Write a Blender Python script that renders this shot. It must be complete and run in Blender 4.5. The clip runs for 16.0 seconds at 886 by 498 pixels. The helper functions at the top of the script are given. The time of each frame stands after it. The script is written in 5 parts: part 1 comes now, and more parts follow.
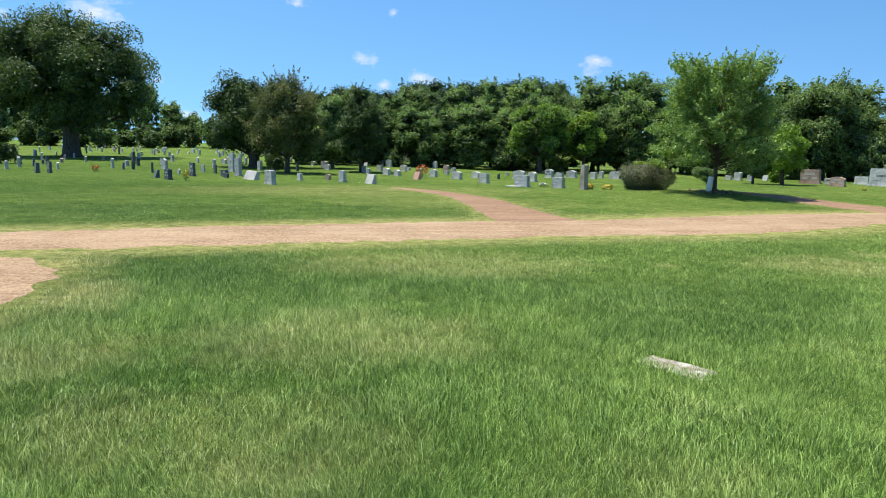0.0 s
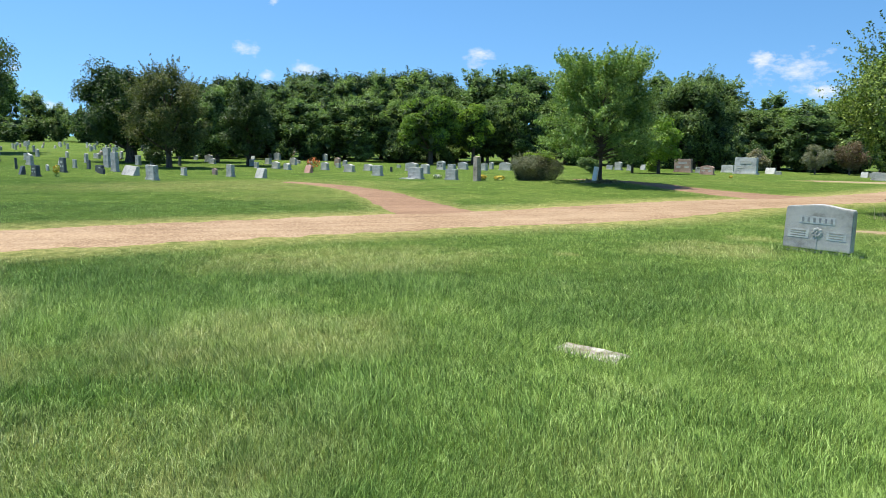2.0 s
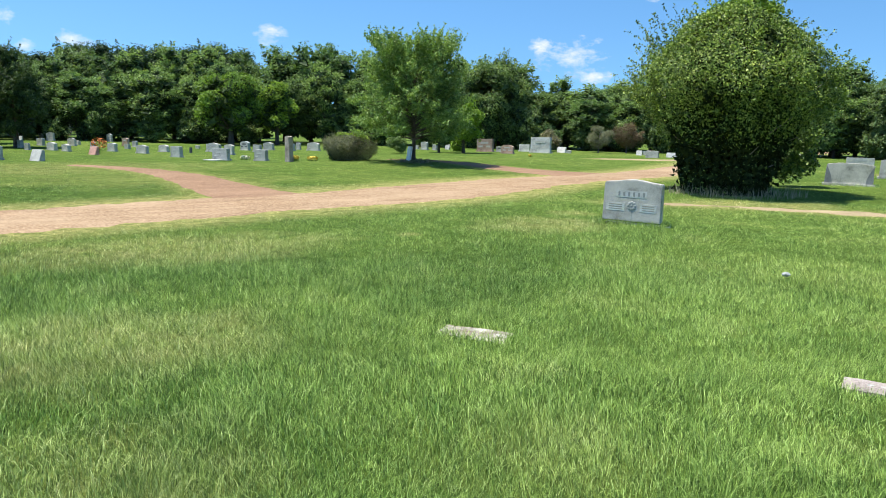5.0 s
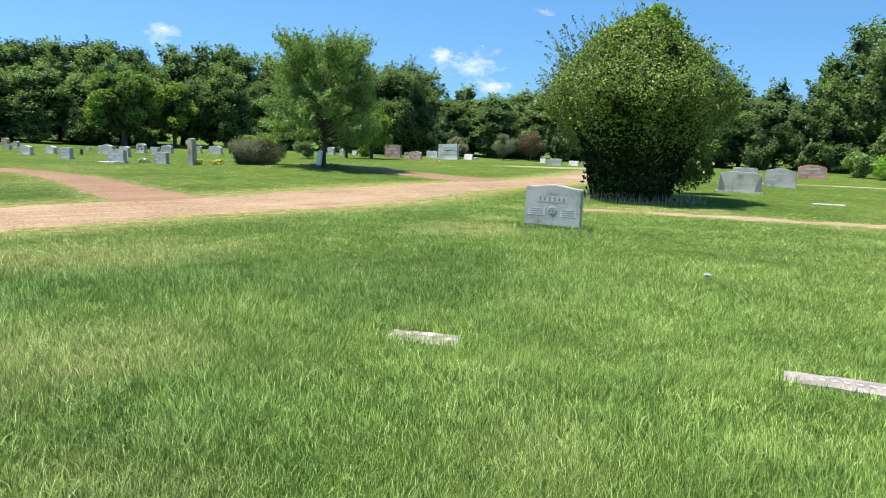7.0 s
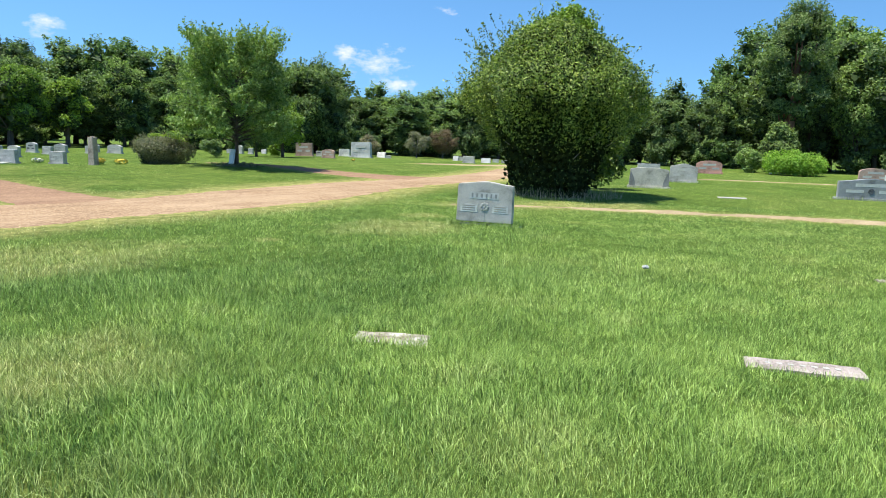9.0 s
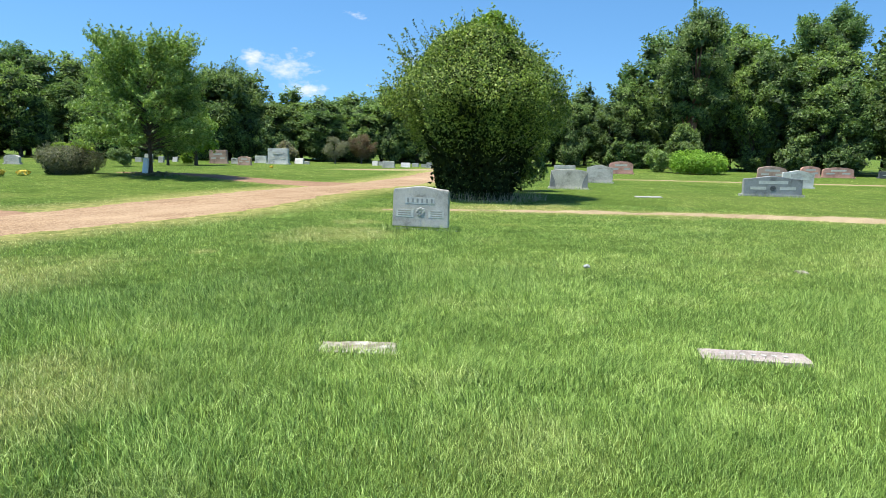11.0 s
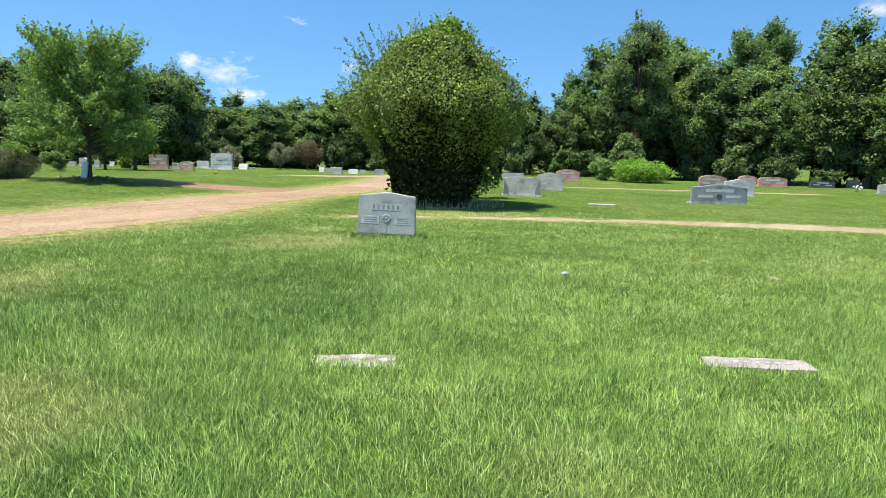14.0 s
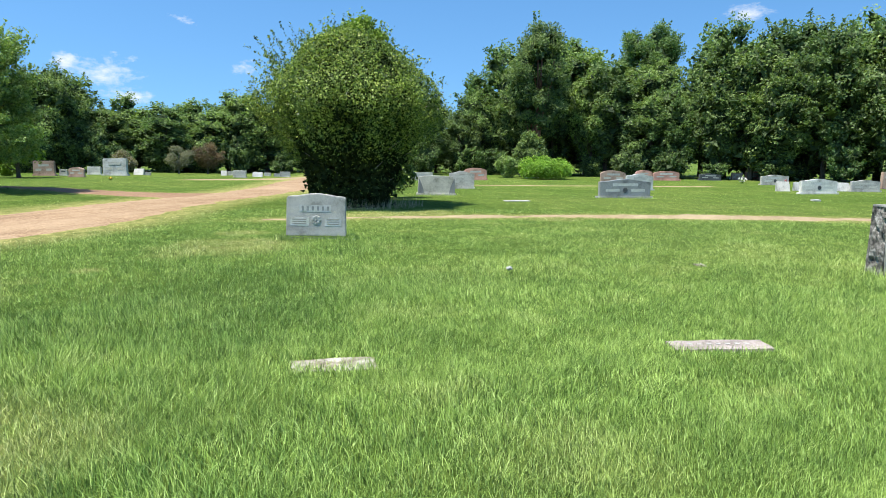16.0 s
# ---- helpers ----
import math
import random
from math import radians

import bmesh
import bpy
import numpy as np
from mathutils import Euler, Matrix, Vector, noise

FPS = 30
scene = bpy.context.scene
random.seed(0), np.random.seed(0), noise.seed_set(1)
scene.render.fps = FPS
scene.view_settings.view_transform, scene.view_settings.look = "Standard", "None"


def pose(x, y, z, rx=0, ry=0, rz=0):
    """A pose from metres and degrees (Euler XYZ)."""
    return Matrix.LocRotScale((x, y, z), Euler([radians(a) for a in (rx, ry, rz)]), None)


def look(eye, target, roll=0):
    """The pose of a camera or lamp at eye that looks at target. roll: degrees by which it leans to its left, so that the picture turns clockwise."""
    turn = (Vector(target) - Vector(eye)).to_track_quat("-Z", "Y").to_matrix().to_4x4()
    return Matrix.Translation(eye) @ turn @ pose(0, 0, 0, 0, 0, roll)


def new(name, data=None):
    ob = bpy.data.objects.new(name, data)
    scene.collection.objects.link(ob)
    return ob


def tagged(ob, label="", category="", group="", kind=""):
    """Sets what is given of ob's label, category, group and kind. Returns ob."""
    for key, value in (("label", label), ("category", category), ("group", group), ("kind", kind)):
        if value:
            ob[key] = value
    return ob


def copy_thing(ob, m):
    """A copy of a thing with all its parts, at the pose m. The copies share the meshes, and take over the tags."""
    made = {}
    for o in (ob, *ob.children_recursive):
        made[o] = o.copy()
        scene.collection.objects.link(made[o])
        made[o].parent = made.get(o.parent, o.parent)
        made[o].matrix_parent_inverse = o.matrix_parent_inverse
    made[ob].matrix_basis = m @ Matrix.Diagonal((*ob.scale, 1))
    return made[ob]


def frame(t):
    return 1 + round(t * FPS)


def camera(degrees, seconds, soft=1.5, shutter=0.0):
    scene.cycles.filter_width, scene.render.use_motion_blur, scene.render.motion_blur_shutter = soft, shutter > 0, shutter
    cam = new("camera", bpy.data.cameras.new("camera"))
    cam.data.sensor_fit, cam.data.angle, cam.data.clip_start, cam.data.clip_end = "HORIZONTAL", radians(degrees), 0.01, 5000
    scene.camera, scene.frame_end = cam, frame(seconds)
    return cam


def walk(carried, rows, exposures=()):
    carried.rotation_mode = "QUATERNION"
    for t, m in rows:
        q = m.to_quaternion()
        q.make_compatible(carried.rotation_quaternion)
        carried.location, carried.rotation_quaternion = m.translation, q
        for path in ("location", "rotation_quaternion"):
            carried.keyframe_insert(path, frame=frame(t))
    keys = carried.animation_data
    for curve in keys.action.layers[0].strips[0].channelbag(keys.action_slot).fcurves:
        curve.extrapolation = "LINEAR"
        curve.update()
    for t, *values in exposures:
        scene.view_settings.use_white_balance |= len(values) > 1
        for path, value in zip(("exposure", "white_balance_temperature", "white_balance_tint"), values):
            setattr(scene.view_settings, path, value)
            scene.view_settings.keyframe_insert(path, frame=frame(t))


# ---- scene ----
cam = camera(64.4, 16.0, soft=0.75)
PATH = [
    (0, (-0.724, -0.884, 1.784), (-0.5, 1.083, 1.498), 1.1),
    (0.5, (-0.751, -0.858, 1.778), (-0.458, 1.1, 1.494), 0.5),
    (1, (-0.745, -0.831, 1.775), (-0.39, 1.117, 1.492), 0.7),
    (1.5, (-0.827, -0.839, 1.784), (-0.403, 1.095, 1.497), 0.7),
    (2, (-0.949, -0.795, 1.797), (-0.421, 1.11, 1.494), 0.8),
    (2.5, (-1.021, -0.709, 1.795), (-0.409, 1.169, 1.481), 1.0),
    (3, (-1.082, -0.627, 1.784), (-0.413, 1.231, 1.465), 1.4),
    (3.5, (-1.193, -0.571, 1.8), (-0.45, 1.255, 1.462), 1.3),
    (4, (-1.262, -0.457, 1.79), (-0.418, 1.323, 1.441), 1.0),
    (6.5, (-1.62, 0.005, 1.697), (-0.393, 1.55, 1.372), 2.0),
    (7, (-1.663, 0.087, 1.683), (-0.4, 1.604, 1.362), 2.1),
    (7.5, (-1.777, 0.2, 1.669), (-0.46, 1.67, 1.347), 1.9),
    (8, (-1.848, 0.328, 1.655), (-0.468, 1.739, 1.332), 1.8),
    (8.5, (-1.886, 0.405, 1.654), (-0.467, 1.778, 1.332), 1.9),
    (9, (-1.946, 0.478, 1.65), (-0.494, 1.816, 1.333), 2.0),
    (9.5, (-2.039, 0.553, 1.665), (-0.546, 1.847, 1.356), 1.4),
    (10, (-2.12, 0.615, 1.664), (-0.579, 1.854, 1.362), 1.4),
    (12.5, (-2.232, 1.044, 1.633), (-0.584, 2.138, 1.337), 1.2),
    (13, (-2.227, 1.134, 1.625), (-0.566, 2.211, 1.336), 1.6),
    (13.5, (-2.238, 1.214, 1.626), (-0.564, 2.27, 1.342), 1.8),
    (14, (-2.278, 1.293, 1.613), (-0.58, 2.313, 1.339), 1.8),
    (14.5, (-2.354, 1.446, 1.597), (-0.62, 2.407, 1.33), 1.1),
    (15, (-2.432, 1.593, 1.588), (-0.664, 2.491, 1.329), 0.5),
    (15.5, (-2.481, 1.706, 1.584), (-0.681, 2.539, 1.322), 0.9),
    (16, (-2.47, 1.819, 1.56), (-0.646, 2.593, 1.294), 0.8),
]
walk(cam, [(t, look(eye, target, roll)) for t, eye, target, roll in PATH], [(0, 0.56), (4, 0.65), (8, 0.72), (16, 0.72)])

# ---------------------------------------------------------------- light
SUN_AZ, SUN_EL = -54.0, 70.0
world = bpy.data.worlds.new("sky")
scene.world = world
world.use_nodes = True
wn = world.node_tree.nodes
sky = wn.new("ShaderNodeTexSky")
sky.sky_type = "NISHITA"
sky.sun_disc = False
sky.sun_elevation = radians(SUN_EL)
sky.sun_rotation = radians(SUN_AZ)
sky.air_density, sky.dust_density, sky.ozone_density = 1.0, 0.2, 1.6
# the clear summer sky, a little deeper towards the horizon than the plain model
wl = world.node_tree.links
way_up = wn.new("ShaderNodeVectorMath")
way_up.operation = "ADD"
way_up.inputs[1].default_value = (0, 0, 0.19)
wl.new(wn.new("ShaderNodeTexCoord").outputs["Generated"], way_up.inputs[0])
wl.new(way_up.outputs[0], sky.inputs[0])
deep = wn.new("ShaderNodeHueSaturation")
deep.inputs["Saturation"].default_value = 1.2
wl.new(sky.outputs[0], deep.inputs["Color"])
tint = wn.new("ShaderNodeMix")
tint.data_type, tint.blend_type = "RGBA", "MULTIPLY"
tint.inputs[0].default_value = 1.0
tint.inputs[7].default_value = (0.86, 1.0, 1.0, 1)
wl.new(deep.outputs[0], tint.inputs[6])
wl.new(tint.outputs[2], wn["Background"].inputs[0])
wn["Background"].inputs[1].default_value = 0.134
sun = new("sun", bpy.data.lights.new("sun", "SUN"))
sun.data.energy, sun.data.angle, sun.data.color = 5.0, radians(0.55), (1.0, 0.96, 0.88)
sx, sy, sz = (math.sin(radians(SUN_AZ)) * math.cos(radians(SUN_EL)), math.cos(radians(SUN_AZ)) * math.cos(radians(SUN_EL)), math.sin(radians(SUN_EL)))
sun.matrix_world = look((sx * 60, sy * 60, sz * 60), (0, 0, 0))

# ---------------------------------------------------------------- node helpers


def mat(name, rough=0.8, metal=0.0):
    m = bpy.data.materials.new(name)
    m.use_nodes = True
    b = m.node_tree.nodes["Principled BSDF"]
    b.inputs["Roughness"].default_value = rough
    b.inputs["Metallic"].default_value = metal
    b.inputs["Specular IOR Level"].default_value = 0.14
    return m, m.node_tree.nodes, m.node_tree.links, b


def nz(n, l, scale, detail=4.0, vec=None, rough=0.55):
    t = n.new("ShaderNodeTexNoise")
    t.inputs["Scale"].default_value, t.inputs["Detail"].default_value, t.inputs["Roughness"].default_value = scale, detail, rough
    if vec is not None:
        l.new(vec, t.inputs["Vector"])
    return t.outputs["Fac"]


def ramp(n, l, fac, stops):
    r = n.new("ShaderNodeValToRGB")
    e = r.color_ramp.elements
    while len(e) < len(stops):
        e.new(0.5)
    for i, (p, c) in enumerate(stops):
        e[i].position, e[i].color = p, (*c, 1)
    l.new(fac, r.inputs[0])
    return r.outputs[0]


def mixc(n, l, fac, a, b, mode="MIX"):
    x = n.new("ShaderNodeMix")
    x.data_type, x.blend_type = "RGBA", mode
    for s, v in ((x.inputs[0], fac), (x.inputs[6], a), (x.inputs[7], b)):
        if isinstance(v, (int, float)):
            s.default_value = v
        elif isinstance(v, tuple):
            s.default_value = (*v, 1)
        else:
            l.new(v, s)
    return x.outputs[2]


def mth(n, l, op, a, b=0.0, c=0.0, clamp=False):
    x = n.new("ShaderNodeMath")
    x.operation, x.use_clamp = op, clamp
    for s, v in zip(x.inputs, (a, b, c)):
        if isinstance(v, (int, float)):
            s.default_value = v
        else:
            l.new(v, s)
    return x.outputs[0]


def bump(n, l, b, height, strength=0.3, dist=0.02):
    k = n.new("ShaderNodeBump")
    k.inputs["Strength"].default_value, k.inputs["Distance"].default_value = strength, dist
    l.new(height, k.inputs["Height"])
    l.new(k.outputs[0], b.inputs["Normal"])


def position(n):
    return n.new("ShaderNodeNewGeometry").outputs["Position"]


def objco(n):
    return n.new("ShaderNodeTexCoord").outputs["Object"]


# Worn, straw-coloured places in the lawn: x, y, radius, stretch along x, strength
DRY = [(0.9, 2.5, 0.7, 1.3, 0.14), (-0.9, 5.6, 1.3, 1.3, 0.45), (-1.3, 3.2, 1.1, 1.0, 0.35), (6.8, 9.6, 1.2, 1.4, 0.55), (-3.4, 5.0, 1.3, 0.8, 0.45), (-2.4, 3.4, 0.9, 0.8, 0.4), (4.0, 9.55, 0.2, 1.3, 0.7),
       (0.4, 9.8, 1.5, 2.0, 0.5), (13.2, 10.6, 1.2, 1.4, 0.8), (2.2, 21.5, 3.0, 1.5, 0.3), (-1.5, 26.5, 4.0, 2.2, 0.45), (8.4, 10.7, 0.6, 1.0, 0.5), (6.0, 17.6, 1.2, 2.4, 0.7), (-5.3, 10.0, 1.2, 0.9, 1.0), (-3.9, 7.4, 1.2, 0.6, 0.8), (14.8, 9.6, 1.0, 1.2, 0.7), (11.5, 3.0, 4.0, 1.3, 0.06), (22, 4.5, 6.0, 1.2, 0.08), (15, 6.3, 1.0, 1.0, 0.5)]


# Deep green, well-watered turf
LUSH = [(0.3, 5.0, 1.2, 1.2, 0.35), (2.7, 6.0, 1.3, 1.2, 0.85), (-3.5, 9.0, 2.6, 1.4, 0.9), (0.5, 8.2, 1.6, 1.6, 0.75), (3.6, 7.0, 2.0, 1.1, 0.8), (-0.5, 4.2, 1.0, 1.5, 0.5), (5.5, 5.2, 1.4, 1.0, 0.4), (-4.0, 6.5, 1.5, 0.8, 0.6), (-9, 17, 5, 2.0, 0.9), (-3.0, 4.2, 2.2, 1.3, 0.6), (-0.8, 2.8, 1.3, 1.6, 0.5), (-25, 45, 18, 1.5, 0.7), (0, 18.5, 3.0, 2.0, 0.5), (1.6, 2.9, 0.8, 1.2, 0.4), (-14, 26, 9, 2.0, 0.9)]


def patches(n, l, pos, sep, rows):
    """1 within the listed patches, with wandering edges."""
    wob = mth(n, l, "MULTIPLY", mth(n, l, "SUBTRACT", nz(n, l, 1.3, 4.0, pos), 0.5), 1.7)
    best = None
    for x, y, r, s, k in rows:
        dx = mth(n, l, "DIVIDE", mth(n, l, "SUBTRACT", sep.outputs[0], x), r * s)
        dy = mth(n, l, "DIVIDE", mth(n, l, "SUBTRACT", sep.outputs[1], y), r)
        q = mth(n, l, "ADD", mth(n, l, "MULTIPLY", dx, dx), mth(n, l, "MULTIPLY", dy, dy))
        q = mth(n, l, "MULTIPLY", mth(n, l, "SUBTRACT", mth(n, l, "ADD", 1.0, wob), q, clamp=True), k)
        best = q if best is None else mth(n, l, "MAXIMUM", best, q)
    return best


def lawn_colour(n, l, pos, dim=1.0):
    """Green of the turf by the place, the same for soil and blades."""
    big = nz(n, l, 0.16, 3.0, pos)
    mid = nz(n, l, 0.9, 4.0, pos)
    c = ramp(n, l, big, [(0.3, (0.132, 0.23, 0.04)), (0.5, (0.215, 0.328, 0.062)), (0.66, (0.30, 0.39, 0.09)), (0.8, (0.365, 0.41, 0.115))])
    c2 = ramp(n, l, mid, [(0.3, (0.115, 0.205, 0.036)), (0.55, (0.228, 0.345, 0.068)), (0.8, (0.38, 0.425, 0.13))])
    c = mixc(n, l, 0.5, c, c2)
    c = mixc(n, l, 1.0, c, ramp(n, l, nz(n, l, 4.5, 3.0, pos), [(0.3, (0.72, 0.8, 0.74)), (0.5, (0.98, 0.99, 0.98)), (0.7, (1.2, 1.15, 1.22))]), "MULTIPLY")
    c = mixc(n, l, 1.0, c, (dim * 1.02, dim, dim), "MULTIPLY")
    sep = n.new("ShaderNodeSeparateXYZ")
    l.new(pos, sep.inputs[0])
    c = mixc(n, l, patches(n, l, pos, sep, LUSH), c, mixc(n, l, 1.0, c, (0.55, 0.66, 0.6), "MULTIPLY"))
    dry = patches(n, l, pos, sep, DRY)
    at = n.new("ShaderNodeAttribute")
    at.attribute_name = "verge"
    patchy = ramp(n, l, nz(n, l, 3.0, 3.0, pos), [(0.3, (0.4, 0.4, 0.4)), (0.6, (1, 1, 1))])
    dry = mth(n, l, "MAXIMUM", dry, mth(n, l, "MULTIPLY", at.outputs["Fac"], 0.95, clamp=True))
    dry = mth(n, l, "MULTIPLY", dry, patchy, clamp=True)
    return mixc(n, l, mth(n, l, "MULTIPLY", dry, 0.74), c, (0.54, 0.475, 0.19)), dry


def make_lawn(name, blades, wild=1.0):
    m, n, l, b = mat(name, 0.55 if blades else 0.95)
    pos = position(n)
    c, dry = lawn_colour(n, l, pos, 0.9 if blades else 0.66)
    if blades:
        # random tone per blade; the palest stops paint glints into the colour
        isl = n.new("ShaderNodeNewGeometry").outputs["Random Per Island"]
        c = mixc(n, l, wild, c, mixc(n, l, 1.0, c, ramp(n, l, isl, [(0.0, (0.18, 0.24, 0.18)), (0.25, (0.56, 0.65, 0.56)), (0.52, (1.1, 1.13, 1.08)), (0.78, (1.6, 1.56, 1.8)), (0.91, (2.25, 2.08, 3.1)), (1.0, (2.9, 2.45, 4.4))]), "MULTIPLY"))
        b.inputs["Specular IOR Level"].default_value = 0.15
        l.new(c, b.inputs["Base Color"])
        up = n.new("ShaderNodeVectorMath")
        up.operation = "MULTIPLY_ADD"
        up.inputs[1].default_value, up.inputs[2].default_value = (0.9, 0.9, 0.9), (0, 0, 0.6)
        l.new(n.new("ShaderNodeNewGeometry").outputs["Normal"], up.inputs[0])
        l.new(up.outputs[0], b.inputs["Normal"])
        tr = n.new("ShaderNodeBsdfTranslucent")
        l.new(mixc(n, l, 1.0, c, (1.1, 1.25, 0.5), "MULTIPLY"), tr.inputs[0])
        mx = n.new("ShaderNodeMixShader")
        mx.inputs[0].default_value = 0.13
        l.new(b.outputs[0], mx.inputs[1])
        l.new(tr.outputs[0], mx.inputs[2])
        l.new(mx.outputs[0], n["Material Output"].inputs[0])
    else:
        b.inputs["Specular IOR Level"].default_value = 0.05
        fine = nz(n, l, 22.0, 5.0, pos, 0.7)
        streak = nz(n, l, 6.0, 5.0, pos, 0.7)
        c = mixc(n, l, 1.0, c, ramp(n, l, fine, [(0.3, (0.45, 0.5, 0.45)), (0.55, (1, 1, 1)), (0.75, (1.35, 1.25, 1.2))]), "MULTIPLY")
        c = mixc(n, l, 1.0, c, ramp(n, l, streak, [(0.35, (0.75, 0.78, 0.7)), (0.65, (1.15, 1.12, 1.1))]), "MULTIPLY")
        l.new(c, b.inputs["Base Color"])
        bump(n, l, b, mth(n, l, "ADD", fine, mth(n, l, "MULTIPLY", streak, 1.5)), 0.9, 0.08)
    return m


LAWN, BLADES, SHORT = make_lawn("lawn", False), make_lawn("grass_blades", True), make_lawn("short_grass_blades", True, 0.5)


def make_gravel(name, dark, light, pale):
    m, n, l, b = mat(name, 0.95)
    pos = position(n)
    v = n.new("ShaderNodeTexVoronoi")
    v.inputs["Scale"].default_value = 28.0
    l.new(pos, v.inputs["Vector"])
    big = nz(n, l, 0.5, 4.0, pos)
    c = ramp(n, l, nz(n, l, 9.0, 6.0, pos, 0.75), [(0.3, dark), (0.6, light), (0.8, pale)])
    c = mixc(n, l, 0.55, c, ramp(n, l, v.outputs["Color"], [(0.0, dark), (0.6, light), (1.0, pale)]))
    c = mixc(n, l, ramp(n, l, big, [(0.4, (0, 0, 0)), (0.7, (0.8, 0.8, 0.8))]), c, mixc(n, l, 0.5, c, pale))
    mp = n.new("ShaderNodeMapping")
    mp.inputs["Rotation"].default_value = (0, 0, radians(-16))
    mp.inputs["Scale"].default_value = (0.22, 2.6, 1.0)
    l.new(pos, mp.inputs[0])
    c = mixc(n, l, 1.0, c, ramp(n, l, nz(n, l, 1.0, 5.0, mp.outputs[0], 0.65), [(0.32, (0.84, 0.82, 0.8)), (0.5, (0.96, 0.95, 0.94)), (0.68, (1.08, 1.08, 1.05))]), "MULTIPLY")
    l.new(c, b.inputs["Base Color"])
    bump(n, l, b, mth(n, l, "ADD", v.outputs["Distance"], nz(n, l, 5.0, 4.0, pos)), 0.7, 0.03)
    return m


GRAVEL = make_gravel("tan_gravel", (0.15, 0.09, 0.052), (0.375, 0.252, 0.15), (0.56, 0.42, 0.27))
REDDIRT = make_gravel("red_brown_gravel", (0.16, 0.09, 0.055), (0.3, 0.185, 0.115), (0.42, 0.28, 0.175))
SAND = make_gravel("pale_dirt", (0.24, 0.18, 0.1), (0.38, 0.29, 0.17), (0.48, 0.39, 0.25))


def make_leaf(name, dark, mid, light, trans=0.25, rough=0.5):
    m, n, l, b = mat(name, rough)
    b.inputs["Specular IOR Level"].default_value = 0.25
    g = n.new("ShaderNodeNewGeometry")
    c = ramp(n, l, g.outputs["Random Per Island"], [(0.0, dark), (0.55, mid), (1.0, light)])
    blot = nz(n, l, 0.6, 3.0, g.outputs["Position"])
    c = mixc(n, l, 1.0, c, ramp(n, l, blot, [(0.3, (0.7, 0.75, 0.7)), (0.7, (1.25, 1.2, 1.15))]), "MULTIPLY")
    info = n.new("ShaderNodeObjectInfo")
    c = mixc(n, l, 1.0, c, ramp(n, l, info.outputs["Random"], [(0.0, (0.72, 0.8, 0.75)), (0.5, (1, 1, 1)), (1.0, (1.18, 1.15, 1.0))]), "MULTIPLY")
    l.new(c, b.inputs["Base Color"])
    tr = n.new("ShaderNodeBsdfTranslucent")
    l.new(mixc(n, l, 1.0, c, (1.2, 1.35, 0.5), "MULTIPLY"), tr.inputs[0])
    mx = n.new("ShaderNodeMixShader")
    mx.inputs[0].default_value = trans
    l.new(b.outputs[0], mx.inputs[1])
    l.new(tr.outputs[0], mx.inputs[2])
    l.new(mx.outputs[0], n["Material Output"].inputs[0])
    return m


LEAF_OAK = make_leaf("oak_leaves", (0.045, 0.075, 0.028), (0.081, 0.123, 0.043), (0.133, 0.182, 0.069))
# darkened leaf colour that stands in for shade inside crowns and bushes
LEAF_SHADE = make_leaf("inner_shade_leaves", (0.035, 0.055, 0.022), (0.058, 0.09, 0.034), (0.085, 0.125, 0.048), 0.1, 0.7)
# near-black copy of the holly leaves: the shrub's inner shade as colour
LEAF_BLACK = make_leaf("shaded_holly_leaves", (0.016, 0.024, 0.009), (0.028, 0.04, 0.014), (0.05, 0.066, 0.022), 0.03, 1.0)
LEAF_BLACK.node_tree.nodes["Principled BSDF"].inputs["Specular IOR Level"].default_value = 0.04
LEAF_WOOD = make_leaf("woodland_leaves", (0.098, 0.156, 0.055), (0.192, 0.283, 0.1), (0.32, 0.425, 0.175), 0.32)
LEAF_DEEP = make_leaf("deep_green_leaves", (0.08, 0.124, 0.05), (0.158, 0.228, 0.09), (0.268, 0.356, 0.15), 0.32)
LEAF_PINE = make_leaf("pine_needles", (0.045, 0.083, 0.037), (0.078, 0.129, 0.053), (0.124, 0.178, 0.074), 0.15)
LEAF_YOUNG = make_leaf("young_tree_leaves", (0.1, 0.17, 0.05), (0.205, 0.31, 0.09), (0.34, 0.45, 0.165))
LEAF_YELLOW = make_leaf("yellow_green_leaves", (0.124, 0.202, 0.031), (0.217, 0.326, 0.046), (0.310, 0.434, 0.078))
LEAF_HOLLY = make_leaf("holly_leaves", (0.045, 0.072, 0.018), (0.15, 0.23, 0.042), (0.41, 0.5, 0.11), 0.16, 0.42)
LEAF_BROWN = make_leaf("olive_brown_leaves", (0.080, 0.095, 0.035), (0.134, 0.150, 0.055), (0.190, 0.198, 0.080))
LEAF_RED = make_leaf("reddish_leaves", (0.13, 0.085, 0.055), (0.22, 0.14, 0.095), (0.25, 0.22, 0.13))
LEAF_GREY = make_leaf("grey_twigs", (0.12, 0.125, 0.095), (0.18, 0.185, 0.15), (0.25, 0.26, 0.21))
LEAF_PURPLE = make_leaf("purple_brown_leaves", (0.12, 0.11, 0.075), (0.24, 0.215, 0.15), (0.36, 0.36, 0.22))
LEAF_LIME = make_leaf("lime_green_leaves", (0.13, 0.25, 0.03), (0.215, 0.38, 0.05), (0.33, 0.49, 0.085))


